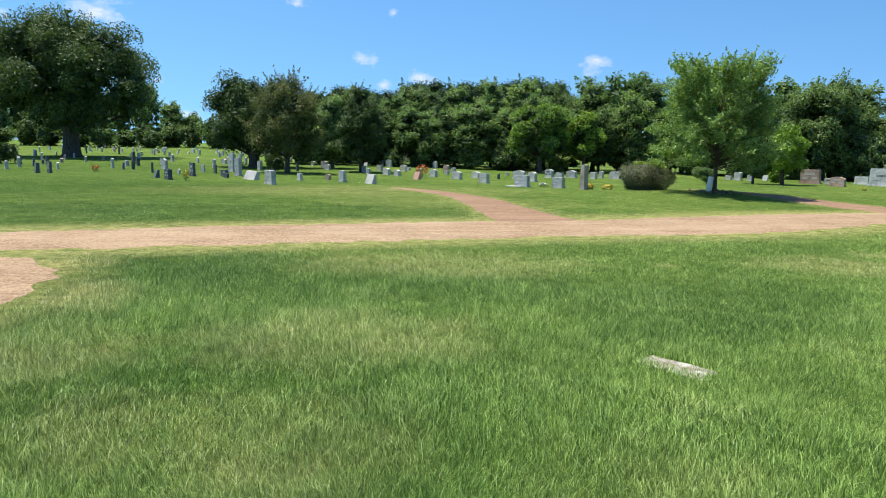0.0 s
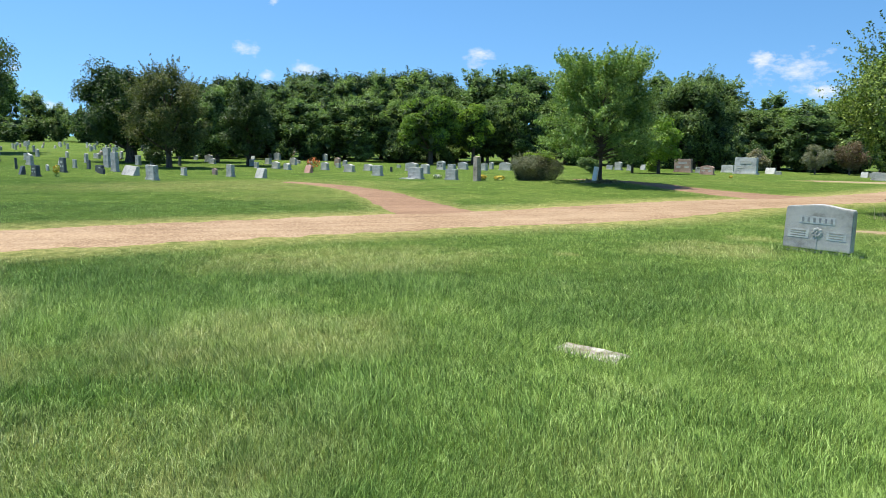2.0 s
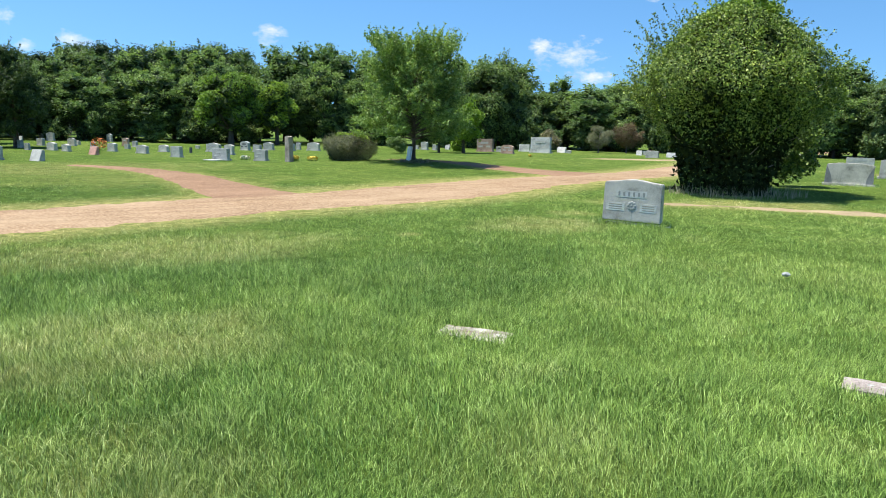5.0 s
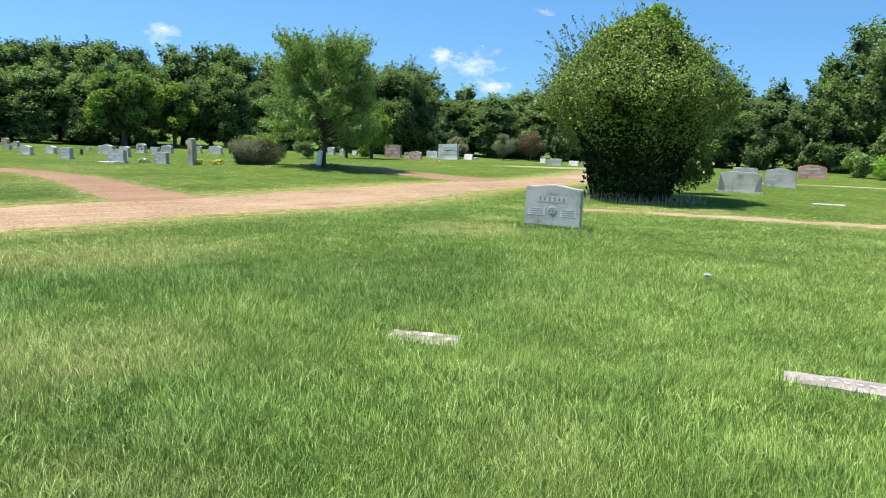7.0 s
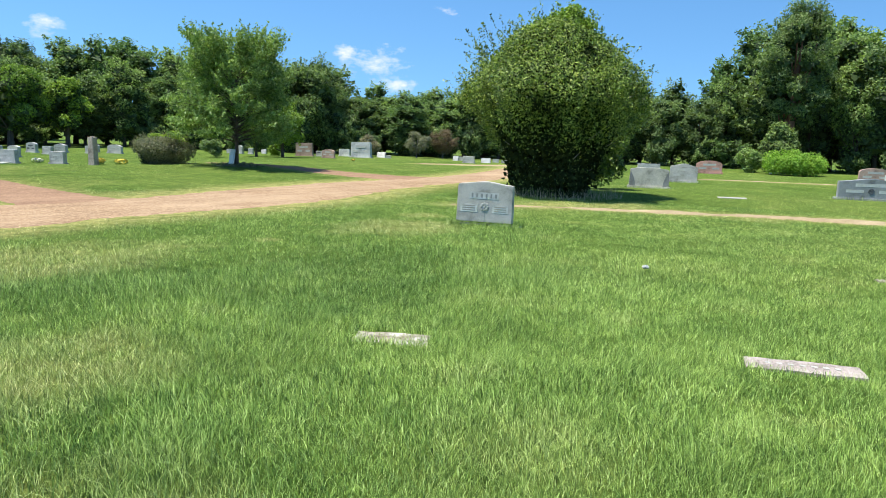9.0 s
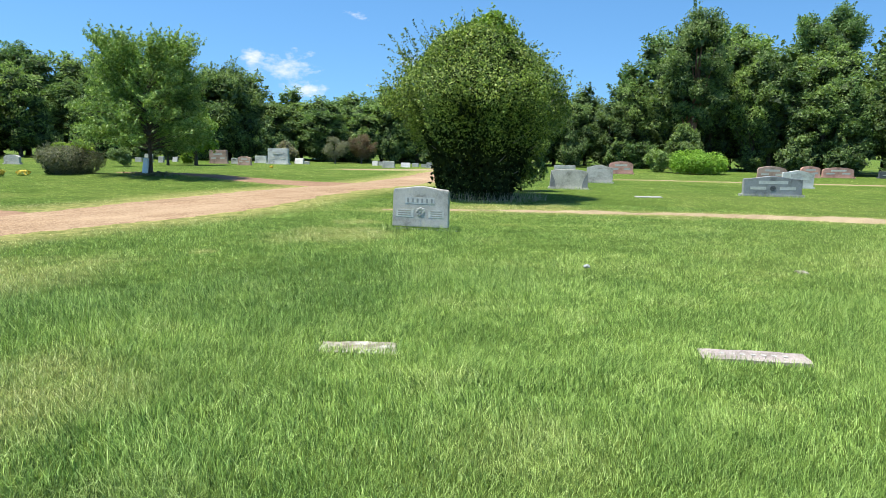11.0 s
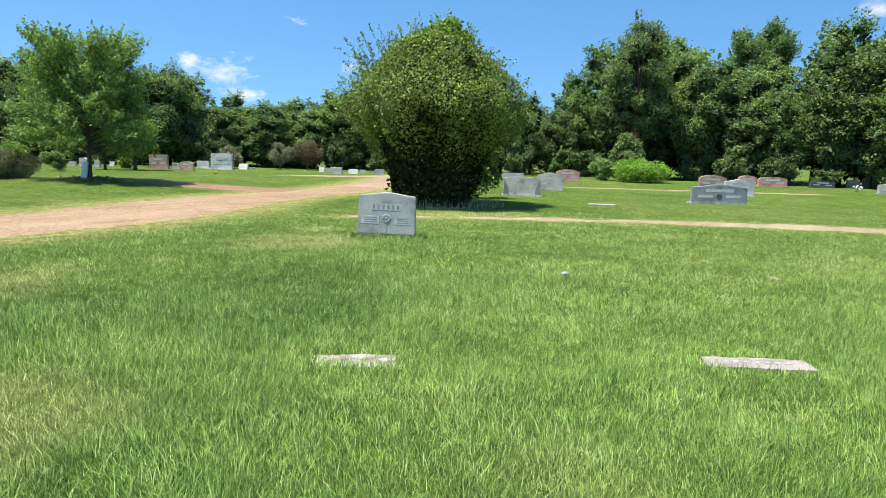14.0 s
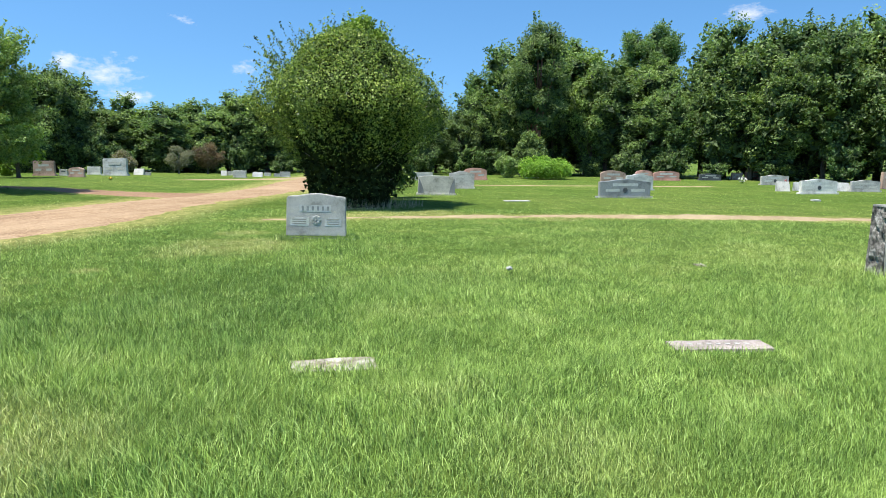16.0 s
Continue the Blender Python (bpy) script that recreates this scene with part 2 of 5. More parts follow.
def make_bark(name, a, b_):
    m, n, l, b = mat(name, 0.95)
    co = objco(n)
    mp = n.new("ShaderNodeMapping")
    mp.inputs["Scale"].default_value = (9, 9, 1.6)
    l.new(co, mp.inputs[0])
    t = nz(n, l, 1.5, 6.0, mp.outputs[0], 0.7)
    l.new(ramp(n, l, t, [(0.35, a), (0.65, b_)]), b.inputs["Base Color"])
    bump(n, l, b, t, 0.8, 0.05)
    return m


BARK = make_bark("bark", (0.06, 0.045, 0.035), (0.16, 0.13, 0.1))
BARK_RED = make_bark("reddish_bark", (0.12, 0.06, 0.04), (0.27, 0.15, 0.11))
BARK_PALE = make_bark("pale_bark", (0.14, 0.12, 0.1), (0.3, 0.27, 0.23))


def make_stone(name, c0, c1, c2, rough=0.6, speck=120.0):
    m, n, l, b = mat(name, rough)
    co = objco(n)
    g = ramp(n, l, nz(n, l, speck, 3.0, co, 0.8), [(0.32, c0), (0.5, c1), (0.68, c2)])
    st = nz(n, l, 2.6, 6.0, co, 0.65)
    c = mixc(n, l, 1.0, g, ramp(n, l, st, [(0.3, (0.42, 0.42, 0.39)), (0.46, (0.86, 0.86, 0.84)), (0.56, (1.0, 1.0, 0.98)), (0.78, (1.14, 1.14, 1.12))]), "MULTIPLY")
    info = n.new("ShaderNodeObjectInfo")
    c = mixc(n, l, 1.0, c, ramp(n, l, info.outputs["Random"], [(0.0, (0.86, 0.88, 0.9)), (1.0, (1.12, 1.1, 1.06))]), "MULTIPLY")
    l.new(c, b.inputs["Base Color"])
    bump(n, l, b, st, 0.15, 0.01)
    return m


GRANITE = make_stone("grey_granite", (0.30, 0.295, 0.285), (0.5, 0.49, 0.46), (0.70, 0.68, 0.63), 0.5)
GRANITE_DARK = make_stone("dark_granite", (0.05, 0.055, 0.065), (0.1, 0.11, 0.125), (0.2, 0.21, 0.23), 0.35)
GRANITE_BLUE = make_stone("blue_grey_granite", (0.27, 0.265, 0.26), (0.47, 0.455, 0.435), (0.66, 0.625, 0.58), 0.45)
GRANITE_ROSE = make_stone("rose_granite", (0.45, 0.22, 0.17), (0.6, 0.33, 0.27), (0.7, 0.47, 0.4), 0.5)
GRANITE_BROWN = make_stone("brown_granite", (0.32, 0.2, 0.16), (0.46, 0.32, 0.27), (0.56, 0.43, 0.37), 0.5)
MARBLE = make_stone("weathered_white_marble", (0.377, 0.377, 0.354), (0.498, 0.498, 0.476), (0.558, 0.558, 0.535), 0.7, 40.0)
FROST = make_stone("frosted_granite", (0.42, 0.415, 0.4), (0.53, 0.52, 0.5), (0.66, 0.65, 0.62), 0.9)
CONCRETE = make_stone("grey_concrete", (0.3, 0.29, 0.27), (0.42, 0.41, 0.38), (0.5, 0.49, 0.46), 0.9, 60.0)

# ---------------------------------------------------------------- mesh helpers


def mesh_np(name, verts, faces, material, smooth=False):
    """A mesh from arrays of corners and of equal-sided faces."""
    me = bpy.data.meshes.new(name)
    k = faces.shape[1]
    me.vertices.add(len(verts))
    me.vertices.foreach_set("co", np.ascontiguousarray(verts, dtype=np.float32).ravel())
    me.loops.add(faces.size)
    me.loops.foreach_set("vertex_index", np.ascontiguousarray(faces, dtype=np.int32).ravel())
    me.polygons.add(len(faces))
    me.polygons.foreach_set("loop_start", np.arange(0, faces.size, k, dtype=np.int32))
    me.polygons.foreach_set("use_smooth", np.full(len(faces), smooth))
    me.materials.append(material)
    me.update(calc_edges=True)
    return me


def mesh_bm(name, bm, material, smooth=False):
    me = bpy.data.meshes.new(name)
    bmesh.ops.recalc_face_normals(bm, faces=bm.faces)
    for f in bm.faces:
        f.smooth = smooth
    bm.to_mesh(me)
    bm.free()
    me.materials.append(material)
    return me


def part(name, me, parent, m=None, label=""):
    """Links a mesh (or bmesh data) as one part under a thing or a part."""
    ob = new(name, me)
    ob.parent = parent
    if m is not None:
        ob.matrix_basis = m
    return tagged(ob, label)


def thing(name, label, category, m, group="", kind=""):
    ob = new(name)
    ob.empty_display_size = 0.1
    ob.matrix_basis = m
    return tagged(ob, label, category, group, kind)


def box_bm(w, d, h, bevel=0.01, z0=0.0):
    bm = bmesh.new()
    bmesh.ops.create_cube(bm, size=1.0, matrix=Matrix.Translation((0, 0, z0 + h / 2)) @ Matrix.Diagonal((w, d, h, 1)))
    if bevel:
        bmesh.ops.bevel(bm, geom=bm.edges[:], offset=bevel, segments=2, affect="EDGES")
    return bm


def sstep(a, b, v):
    t = np.clip((np.asarray(v, float) - a) / (b - a), 0, 1)
    return t * t * (3 - 2 * t)


# ---------------------------------------------------------------- ground and ways
ROAD = [(-24, 7.5, 2.6), (-14, 10.2, 2.7), (-7, 12.2, 2.9), (-2.3, 13.6, 3.3), (0.6, 14.4, 3.7), (3.2, 15.0, 3.5), (5.8, 15.2, 3.7), (8.6, 15.9, 3.9), (12.3, 17.2, 3.1), (17, 18.5, 2.4),
        (23.5, 20.5, 2.8), (32, 24.6, 3.0), (42, 29, 2.8), (60, 36, 2.6)]


def curve_pts(rows, step=0.5):
    p = np.array(rows, float)
    s = np.r_[0, np.cumsum(np.hypot(*np.diff(p[:, :2], axis=0).T))]
    u = np.arange(0, s[-1] + 1e-6, step)
    q = np.stack([np.interp(u, s, p[:, k]) for k in range(3)], 1)
    for _ in range(6):
        q[1:-1] = (q[:-2] + 2 * q[1:-1] + q[2:]) / 4
    return q


ROAD_Q = curve_pts(ROAD)


def wob(x, y, f=0.35, seed=0.0):
    return noise.noise(Vector((x * f + seed, y * f - seed, seed * 0.37)))


def gz(x, y):
    """Height of the lawn: level near the camera, a low bank past the road, a long rise behind."""
    x, y = np.asarray(x, float), np.asarray(y, float)
    edge = np.interp(x, ROAD_Q[:, 0], ROAD_Q[:, 1] + ROAD_Q[:, 2] / 2 + 0.3)
    bank = 0.07 * sstep(0, 5.5, y - edge) * (1 - sstep(26, 40, x))
    mound = 0.2 * np.exp(-(((x - 12.0) / 5.0) ** 2 + ((y - 26.3) / 3.4) ** 2))
    rise = 0.009 * np.clip(y - 46, 0, 140) * (1 - sstep(-5, 25, x))
    roll = 0.035 * np.sin(x * 0.31 + 1.0) * np.sin(y * 0.27) * sstep(6, 14, np.hypot(x - 1.6, y - 4.7))
    return bank + mound + rise + roll


def ground_axis(lo, hi, fine_lo, fine_hi, step):
    a = list(np.arange(fine_lo, fine_hi + 1e-6, step))
    d = step
    while a[-1] < hi:
        d *= 1.22
        a.append(a[-1] + d)
    d = step
    while a[0] > lo:
        d *= 1.22
        a.insert(0, a[0] - d)
    return np.array(a)


def dist_to(q, x, y):
    """How far points lie outside a way's edge."""
    best = np.full(np.shape(x), 1e9)
    for cx, cy, w in q:
        best = np.minimum(best, np.hypot(x - cx, y - cy) - w / 2)
    return best


PATH1 = curve_pts([(3.7, 16.2, 2.6), (3.6, 18, 2.1), (3.3, 20.5, 1.9), (2.9, 23.5, 1.5), (2.0, 26.0, 1.0), (0.4, 28.0, 0.5)])
PATH2 = curve_pts([(17.0, 19.4, 3.6), (16.0, 21.4, 2.4), (15.2, 23.5, 1.9), (14.4, 26.2, 1.2), (12.8, 28.2, 0.7)])
ROAD2 = curve_pts([(26, 28.3, 0.9), (29, 28.0, 1.2), (33, 27.3, 1.8), (37, 27.3, 1.8)])
SIDE = curve_pts([(-6.1, -12, 2.9), (-6.1, 4, 2.9), (-6.0, 7.5, 3.1), (-6.1, 9.0, 3.0), (-7.6, 10.0, 2.6), (-9.6, 11, 2.2)])
TRACK = curve_pts([(10.8, 12.0, 0.2), (12.8, 10.3, 0.45), (14.3, 8.5, 0.5), (16.2, 5.5, 0.8), (17.8, 2.0, 1.2), (19.2, -1.8, 1.5), (21, -8, 1.6)], 0.3)
TRACK2 = curve_pts([(29.5, 15.5, 0.35), (32.3, 13.5, 0.5), (36, 8.9, 0.5), (39, 3, 0.35)], 0.4)

gx, gy = ground_axis(-1500, 1500, -16, 42, 0.45), ground_axis(-900, 1800, -8, 48, 0.45)
GX, GY = np.meshgrid(gx, gy)
GZ = gz(GX, GY)
gv = np.stack([GX.ravel(), GY.ravel(), GZ.ravel()], 1)
ny, nx = GX.shape
gi = np.arange(nx * ny).reshape(ny, nx)
gf = np.stack([gi[:-1, :-1].ravel(), gi[:-1, 1:].ravel(), gi[1:, 1:].ravel(), gi[1:, :-1].ravel()], 1)
ground = tagged(new("ground", mesh_np("ground", gv, gf, LAWN, True)), "sunlit mown green lawn with straw-coloured worn patches", "lawn", kind="structure")


def verge_of(x, y):
    """1 beside a gravel way, falling to 0 a metre away from it."""
    v = 1 - sstep(0.0, 1.5, dist_to(ROAD_Q, x, y))
    v = np.maximum(v, 0.55 * (1 - sstep(0.0, 1.0, dist_to(SIDE, x, y))))
    for q, s in ((PATH1, 0.6), (PATH2, 0.5), (TRACK, 0.65), (TRACK2, 0.6), (ROAD2, 0.8)):
        v = np.maximum(v, s * (1 - sstep(0.0, 0.7, dist_to(q, x, y))))
    return v


at = ground.data.attributes.new("verge", "FLOAT", "POINT")
vg = np.zeros(len(gv), np.float32)
near = (np.abs(gv[:, 0] - 12) < 55) & (np.abs(gv[:, 1] - 15) < 35)
vg[near] = verge_of(gv[near, 0], gv[near, 1])
at.data.foreach_set("value", vg)


def way(name, q, material, label, ragged, lift, seed, broken=0.0):
    """A gravel way lying on the lawn, with ragged edges and a slightly crowned top."""
    fine = np.stack([np.interp(np.arange(0, len(q) - 1, 0.25), np.arange(len(q)), q[:, k]) for k in range(3)], 1)
    tang = np.gradient(fine[:, :2], axis=0)
    tang /= np.linalg.norm(tang, axis=1, keepdims=True) + 1e-9
    side = np.stack([-tang[:, 1], tang[:, 0]], 1)
    cols, rows = 11, len(fine)
    v = np.zeros((rows, cols, 3))
    for i in range(rows):
        cx, cy, w = fine[i]
        w *= 1 + broken * (1.6 * wob(cx, cy, 0.55, seed + 5) + wob(cx, cy, 1.7, seed + 9))
        a = w / 2 + ragged * (wob(cx, cy, 1.6, seed) + 0.5 * wob(cx, cy, 5.0, seed + 3))
        b = w / 2 + ragged * (wob(cx, cy, 1.6, seed + 7) + 0.5 * wob(cx, cy, 5.0, seed + 11))
        s = np.linspace(-max(a, 0.04), max(b, 0.04), cols)
        x, y = cx + side[i, 0] * s, cy + side[i, 1] * s
        u = np.linspace(-1, 1, cols)
        v[i] = np.stack([x, y, gz(x, y) + lift * (1 - u**4) + 0.004 - 0.02 * (np.abs(u) == 1)], 1)
    idx = np.arange(rows * cols).reshape(rows, cols)
    f = np.stack([idx[:-1, :-1].ravel(), idx[:-1, 1:].ravel(), idx[1:, 1:].ravel(), idx[1:, :-1].ravel()], 1)
    return tagged(new(name, mesh_np(name, v.reshape(-1, 3), f, material, True)), label, "road", kind="structure")


way("road", ROAD_Q, GRAVEL, "pinkish gravel cemetery road with ragged grassy edges", 0.25, 0.02, 1.0)
way("path_1", PATH1, REDDIRT, "red-brown gravel path climbing the low bank", 0.14, 0.016, 2.0)
way("path_2", PATH2, REDDIRT, "red-brown gravel path leaving the road by the young tree", 0.2, 0.016, 3.0)
way("road_2", ROAD2, SAND, "pale dirt end of a side road", 0.15, 0.014, 4.0)
way("side_road", SIDE, GRAVEL, "pinkish gravel side road beside the lawn", 0.35, 0.014, 5.0)
way("track_1", TRACK, SAND, "narrow bare dirt strip worn into the lawn", 0.22, 0.012, 6.0, 0.8)
way("track_2", TRACK2, SAND, "faint pale dirt strip worn into the lawn", 0.2, 0.012, 7.0, 0.8)

# ---------------------------------------------------------------- gravestones
GRANITE_PALE = make_stone("pale_granite", (0.46, 0.46, 0.45), (0.6, 0.6, 0.58), (0.7, 0.7, 0.68), 0.6)
GRANITE_SLATE = make_stone("slate_grey_granite", (0.14, 0.15, 0.16), (0.22, 0.23, 0.25), (0.3, 0.31, 0.33), 0.3)
FACE = -61.3  # the graves all look the same way


def outline(style, w, h):
    """Front outline of a stone, anticlockwise from its lower left corner."""
    a = w / 2
    if style == "oval":
        k = min(0.16 * w, 0.3 * h)
        return [(-a, 0), (a, 0)] + [(a * math.cos(u), h - k + k * math.sin(u)) for u in np.linspace(0, math.pi, 15)]
    if style == "serp":
        k = min(0.09 * w, 0.14 * h)
        return [(-a, 0), (a, 0)] + [(x, h - k * (0.5 - 0.5 * math.cos(math.pi * min(1, abs(x) / a * 1.12))) - (0.15 * k if abs(x) > 0.97 * a else 0)) for x in np.linspace(a, -a, 17)]
    if style == "wing":
        return [(-a * 1.02, 0), (a * 1.02, 0)] + [(x, h - 0.09 * h * abs(x / a) ** 2.5) for x in np.linspace(a * 0.98, -a * 0.98, 15)]
    if style == "big":
        return [(-a, 0), (a, 0), (a * 0.97, h * 0.93), (a * 0.93, h), (-a * 0.93, h), (-a * 0.97, h * 0.93)]
    if style == "pillar":
        return [(-a, 0), (a, 0), (a * 0.8, h * 0.93), (a * 0.86, h * 0.94), (a * 0.86, h * 0.98), (0, h), (-a * 0.86, h * 0.98), (-a * 0.86, h * 0.94), (-a * 0.8, h * 0.93)]
    return [(-a, 0), (a, 0), (a * 0.99, h * 0.97), (a * 0.96, h), (-a * 0.96, h), (-a * 0.99, h * 0.97)]


def slab_bm(pts, d, bevel=0.012, lean=0.0):
    """The outline drawn out to a slab of that thickness, its front on the -y side."""
    bm = bmesh.new()
    top = max(z for _, z in pts)
    front = [bm.verts.new((x, -d / 2 + lean * z / top, z)) for x, z in pts]
    back = [bm.verts.new((x, d / 2, z)) for x, z in pts]
    n = len(pts)
    bm.faces.new(front)
    bm.faces.new(back[::-1])
    for i in range(n):
        bm.faces.new((front[i], back[i], back[(i + 1) % n], front[(i + 1) % n]))
    bmesh.ops.recalc_face_normals(bm, faces=bm.faces)
    if bevel:
        es = [e for e in bm.edges if e.calc_face_angle(0) > 0.6]
        bmesh.ops.bevel(bm, geom=es, offset=bevel, segments=2, affect="EDGES")
    return bm


def bar(w, h, x, z, y, parent, material, name="letter_bar", t=0.0045):
    bm = box_bm(w, t, h, 0.0, -h / 2)
    return part(name, mesh_bm(name, bm, material), parent, pose(x, y, z))


JIT = random.Random(11)


def headstone(x, y, w, d, h, style, material, label, category="headstone", turn=None):
    z = float(gz(x, y))
    m = pose(x, y, z - 0.02, JIT.uniform(-1.5, 1.5), JIT.uniform(-1.2, 1.2), FACE + JIT.uniform(-4, 4) if turn is None else turn)
    root = thing({"pillar": "stone_pillar", "post": "grave_post"}.get(style, "headstone"), label, category, m, "gravestones on the lawn")
    hb = 0.0
    if style not in ("post", "pillar", "slant") and h > 0.3:
        hb = min(0.08, 0.12 * h)
        part("base", mesh_bm("base", box_bm(w * 1.1, d * 1.35, hb + 0.02, 0.012), material), root)
    lean = 0.62 * d if style == "slant" else 0.0
    lean = 0.08 * d if style == "big" else lean
    die = part("die" if hb else "stone", mesh_bm("die", slab_bm(outline(style, w, h - hb + 0.02), d, min(0.014, d * 0.08), lean), material), root, pose(0, 0, hb))
    if style in ("flat", "serp", "oval", "big") and w > 0.42 and h > 0.32:
        fy = -d / 2 + 0.0002
        light = GRANITE_DARK if material is MARBLE else GRANITE_PALE if w > 1.7 else FROST
        bar(w * 0.5, (h - hb) * 0.17, 0, (h - hb) * 0.7, fy, die, light, "name_panel")
        if w > 0.6:
            for s in (-1, 1):
                bar(w * 0.27, (h - hb) * 0.16, s * w * 0.25, (h - hb) * 0.38, fy, die, light, "inscription_panel")
        if w > 1.7 and style == "serp":
            bm = bmesh.new()
            bmesh.ops.create_cone(bm, cap_ends=True, segments=20, radius1=0.1, radius2=0.09, depth=0.014, matrix=Matrix.Translation((0, fy - 0.004, (h - hb) * 0.38)) @ Matrix.Rotation(radians(90), 4, "X"))
            part("emblem", mesh_bm("emblem", bm, GRANITE_DARK), die, label="round dark emblem")
    if style == "wing":
        for s in (-1, 1):
            hh = h - hb
            pts = [(s * w * 0.508, 0.002), (s * w * 0.487, hh * 0.88)] + [(s * w * (0.487 - 0.14 * math.sin(math.pi / 2 * u)), hh * 0.88 * (1 - u)) for u in (0.2, 0.4, 0.6, 0.8, 1.0)]
            part("polished_flank", mesh_bm("polished_flank", slab_bm(pts if s > 0 else pts[::-1], 0.012, 0.0), GRANITE_SLATE), die, pose(0, -d / 2, 0.004), "darker polished curved side")
    return root


CUT = make_stone("cut_grey_letters", (0.2, 0.205, 0.21), (0.29, 0.295, 0.3), (0.38, 0.385, 0.39), 0.8)
STAIN = make_stone("stained_inscription", (0.26, 0.24, 0.2), (0.36, 0.34, 0.29), (0.46, 0.44, 0.39), 0.9)
GRANITE_MID = make_stone("mid_grey_granite", (0.22, 0.23, 0.24), (0.33, 0.335, 0.34), (0.45, 0.45, 0.45), 0.5)

# the near grey headstone by the road: die, plinth, raised name field, flower carving and two worn fields
hs = thing("headstone", "grey granite headstone with a curved top and worn carved flower", "headstone", pose(8.34, 8.91, 0.0, 0, 0.8, FACE), "gravestones on the lawn")
part("base", mesh_bm("base", box_bm(1.2, 0.21, 0.05, 0.01), CONCRETE), hs, pose(0.1, 0.05, -0.03), label="low rough concrete plinth")
H0 = 0.70
die = part("die", mesh_bm("die", slab_bm([(-0.535, 0), (0.535, 0), (0.525, H0 - 0.015), (0.5, H0 + 0.005)] + [(x, H0 + 0.012 + 0.05 * (0.5 + 0.5 * math.cos(math.pi * x / 0.46))) for x in np.linspace(0.44, -0.44, 15)] + [(-0.5, H0 + 0.005), (-0.525, H0 - 0.015)], 0.2, 0.012), GRANITE_BLUE), hs, pose(0, 0, 0.07))
part("name_field", mesh_bm("name_field", box_bm(0.56, 0.006, 0.125, 0.002, -0.0625), GRANITE_PALE), die, pose(-0.02, -0.1, 0.5))
for i, wd in enumerate((0.055, 0.06, 0.06, 0.055, 0.05, 0.05)):
    bar(wd * 0.66, 0.075, -0.24 + 0.09 * i, 0.5, -0.1035, die, CUT, "letter_bar", 0.003)
for s, wd in ((-1, 0.34), (1, 0.3)):
    part("inscription_field", mesh_bm("inscription_field", box_bm(wd, 0.006, 0.15, 0.002, -0.075), GRANITE_PALE), die, pose(s * 0.3, -0.1, 0.26))
    for k in range(3):
        bar(wd * 0.72, 0.016, s * 0.3, 0.3 - 0.04 * k, -0.1035, die, STAIN, "inscription_bar", 0.002)
bm = bmesh.new()
for k in range(8):
    u = k * math.tau / 8
    bmesh.ops.create_icosphere(bm, subdivisions=1, radius=0.036, matrix=Matrix.Translation((0.058 * math.cos(u), -0.1, 0.29 + 0.058 * math.sin(u))) @ Matrix.Diagonal((1, 0.35, 1, 1)))
bmesh.ops.create_icosphere(bm, subdivisions=1, radius=0.03, matrix=Matrix.Translation((0, -0.1, 0.29)) @ Matrix.Diagonal((1, 0.5, 1, 1)))
bmesh.ops.create_cube(bm, size=1, matrix=Matrix.Translation((0, -0.1, 0.14)) @ Matrix.Diagonal((0.016, 0.01, 0.2, 1)))
part("carved_flower", mesh_bm("carved_flower", bm, MARBLE), die, label="pale carved flower on a stem")

BROWNSTONE = make_stone("weathered_brown_stone", (0.3, 0.235, 0.19), (0.47, 0.385, 0.325), (0.6, 0.52, 0.45), 0.9, 30.0)

# rough-sided stone beside the lawn
PILLAR = make_stone("black_streaked_stone", (0.05, 0.048, 0.045), (0.19, 0.18, 0.165), (0.5, 0.49, 0.46), 0.9, 9.0)
ps = thing("headstone", "tall headstone with rough black-streaked side and smooth margin", "headstone", pose(8.78, -0.25, 0.0, 0, 0, FACE), "gravestones on the lawn")
bm = bmesh.new()
bmesh.ops.create_cube(bm, size=1.0, matrix=Matrix.Translation((0, 0, 0.47)) @ Matrix.Diagonal((0.8, 0.32, 0.94, 1)))
bmesh.ops.subdivide_edges(bm, edges=bm.edges[:], cuts=13, use_grid_fill=True)
for v in bm.verts:
    v.co.x *= 1.06 - 0.1 * v.co.z
    if abs(v.co.x) > 0.38 - 0.04 * v.co.z and abs(v.co.y) < 0.15:
        k = noise.noise(v.co * 11) * 0.035 + noise.noise(v.co * 27) * 0.02
        v.co.x += k
        v.co.y += noise.noise(v.co * 19) * 0.015
part("die", mesh_bm("die", bm, PILLAR), ps)
part("margin", mesh_bm("margin", box_bm(0.045, 0.012, 0.9, 0.004), CONCRETE), ps, pose(-0.36, -0.166, 0.02, 0, -3.0, 0), "smooth pale margin strip")
part("cap_edge", mesh_bm("cap_edge", box_bm(0.78, 0.33, 0.03, 0.008, 0.935), CONCRETE), ps)


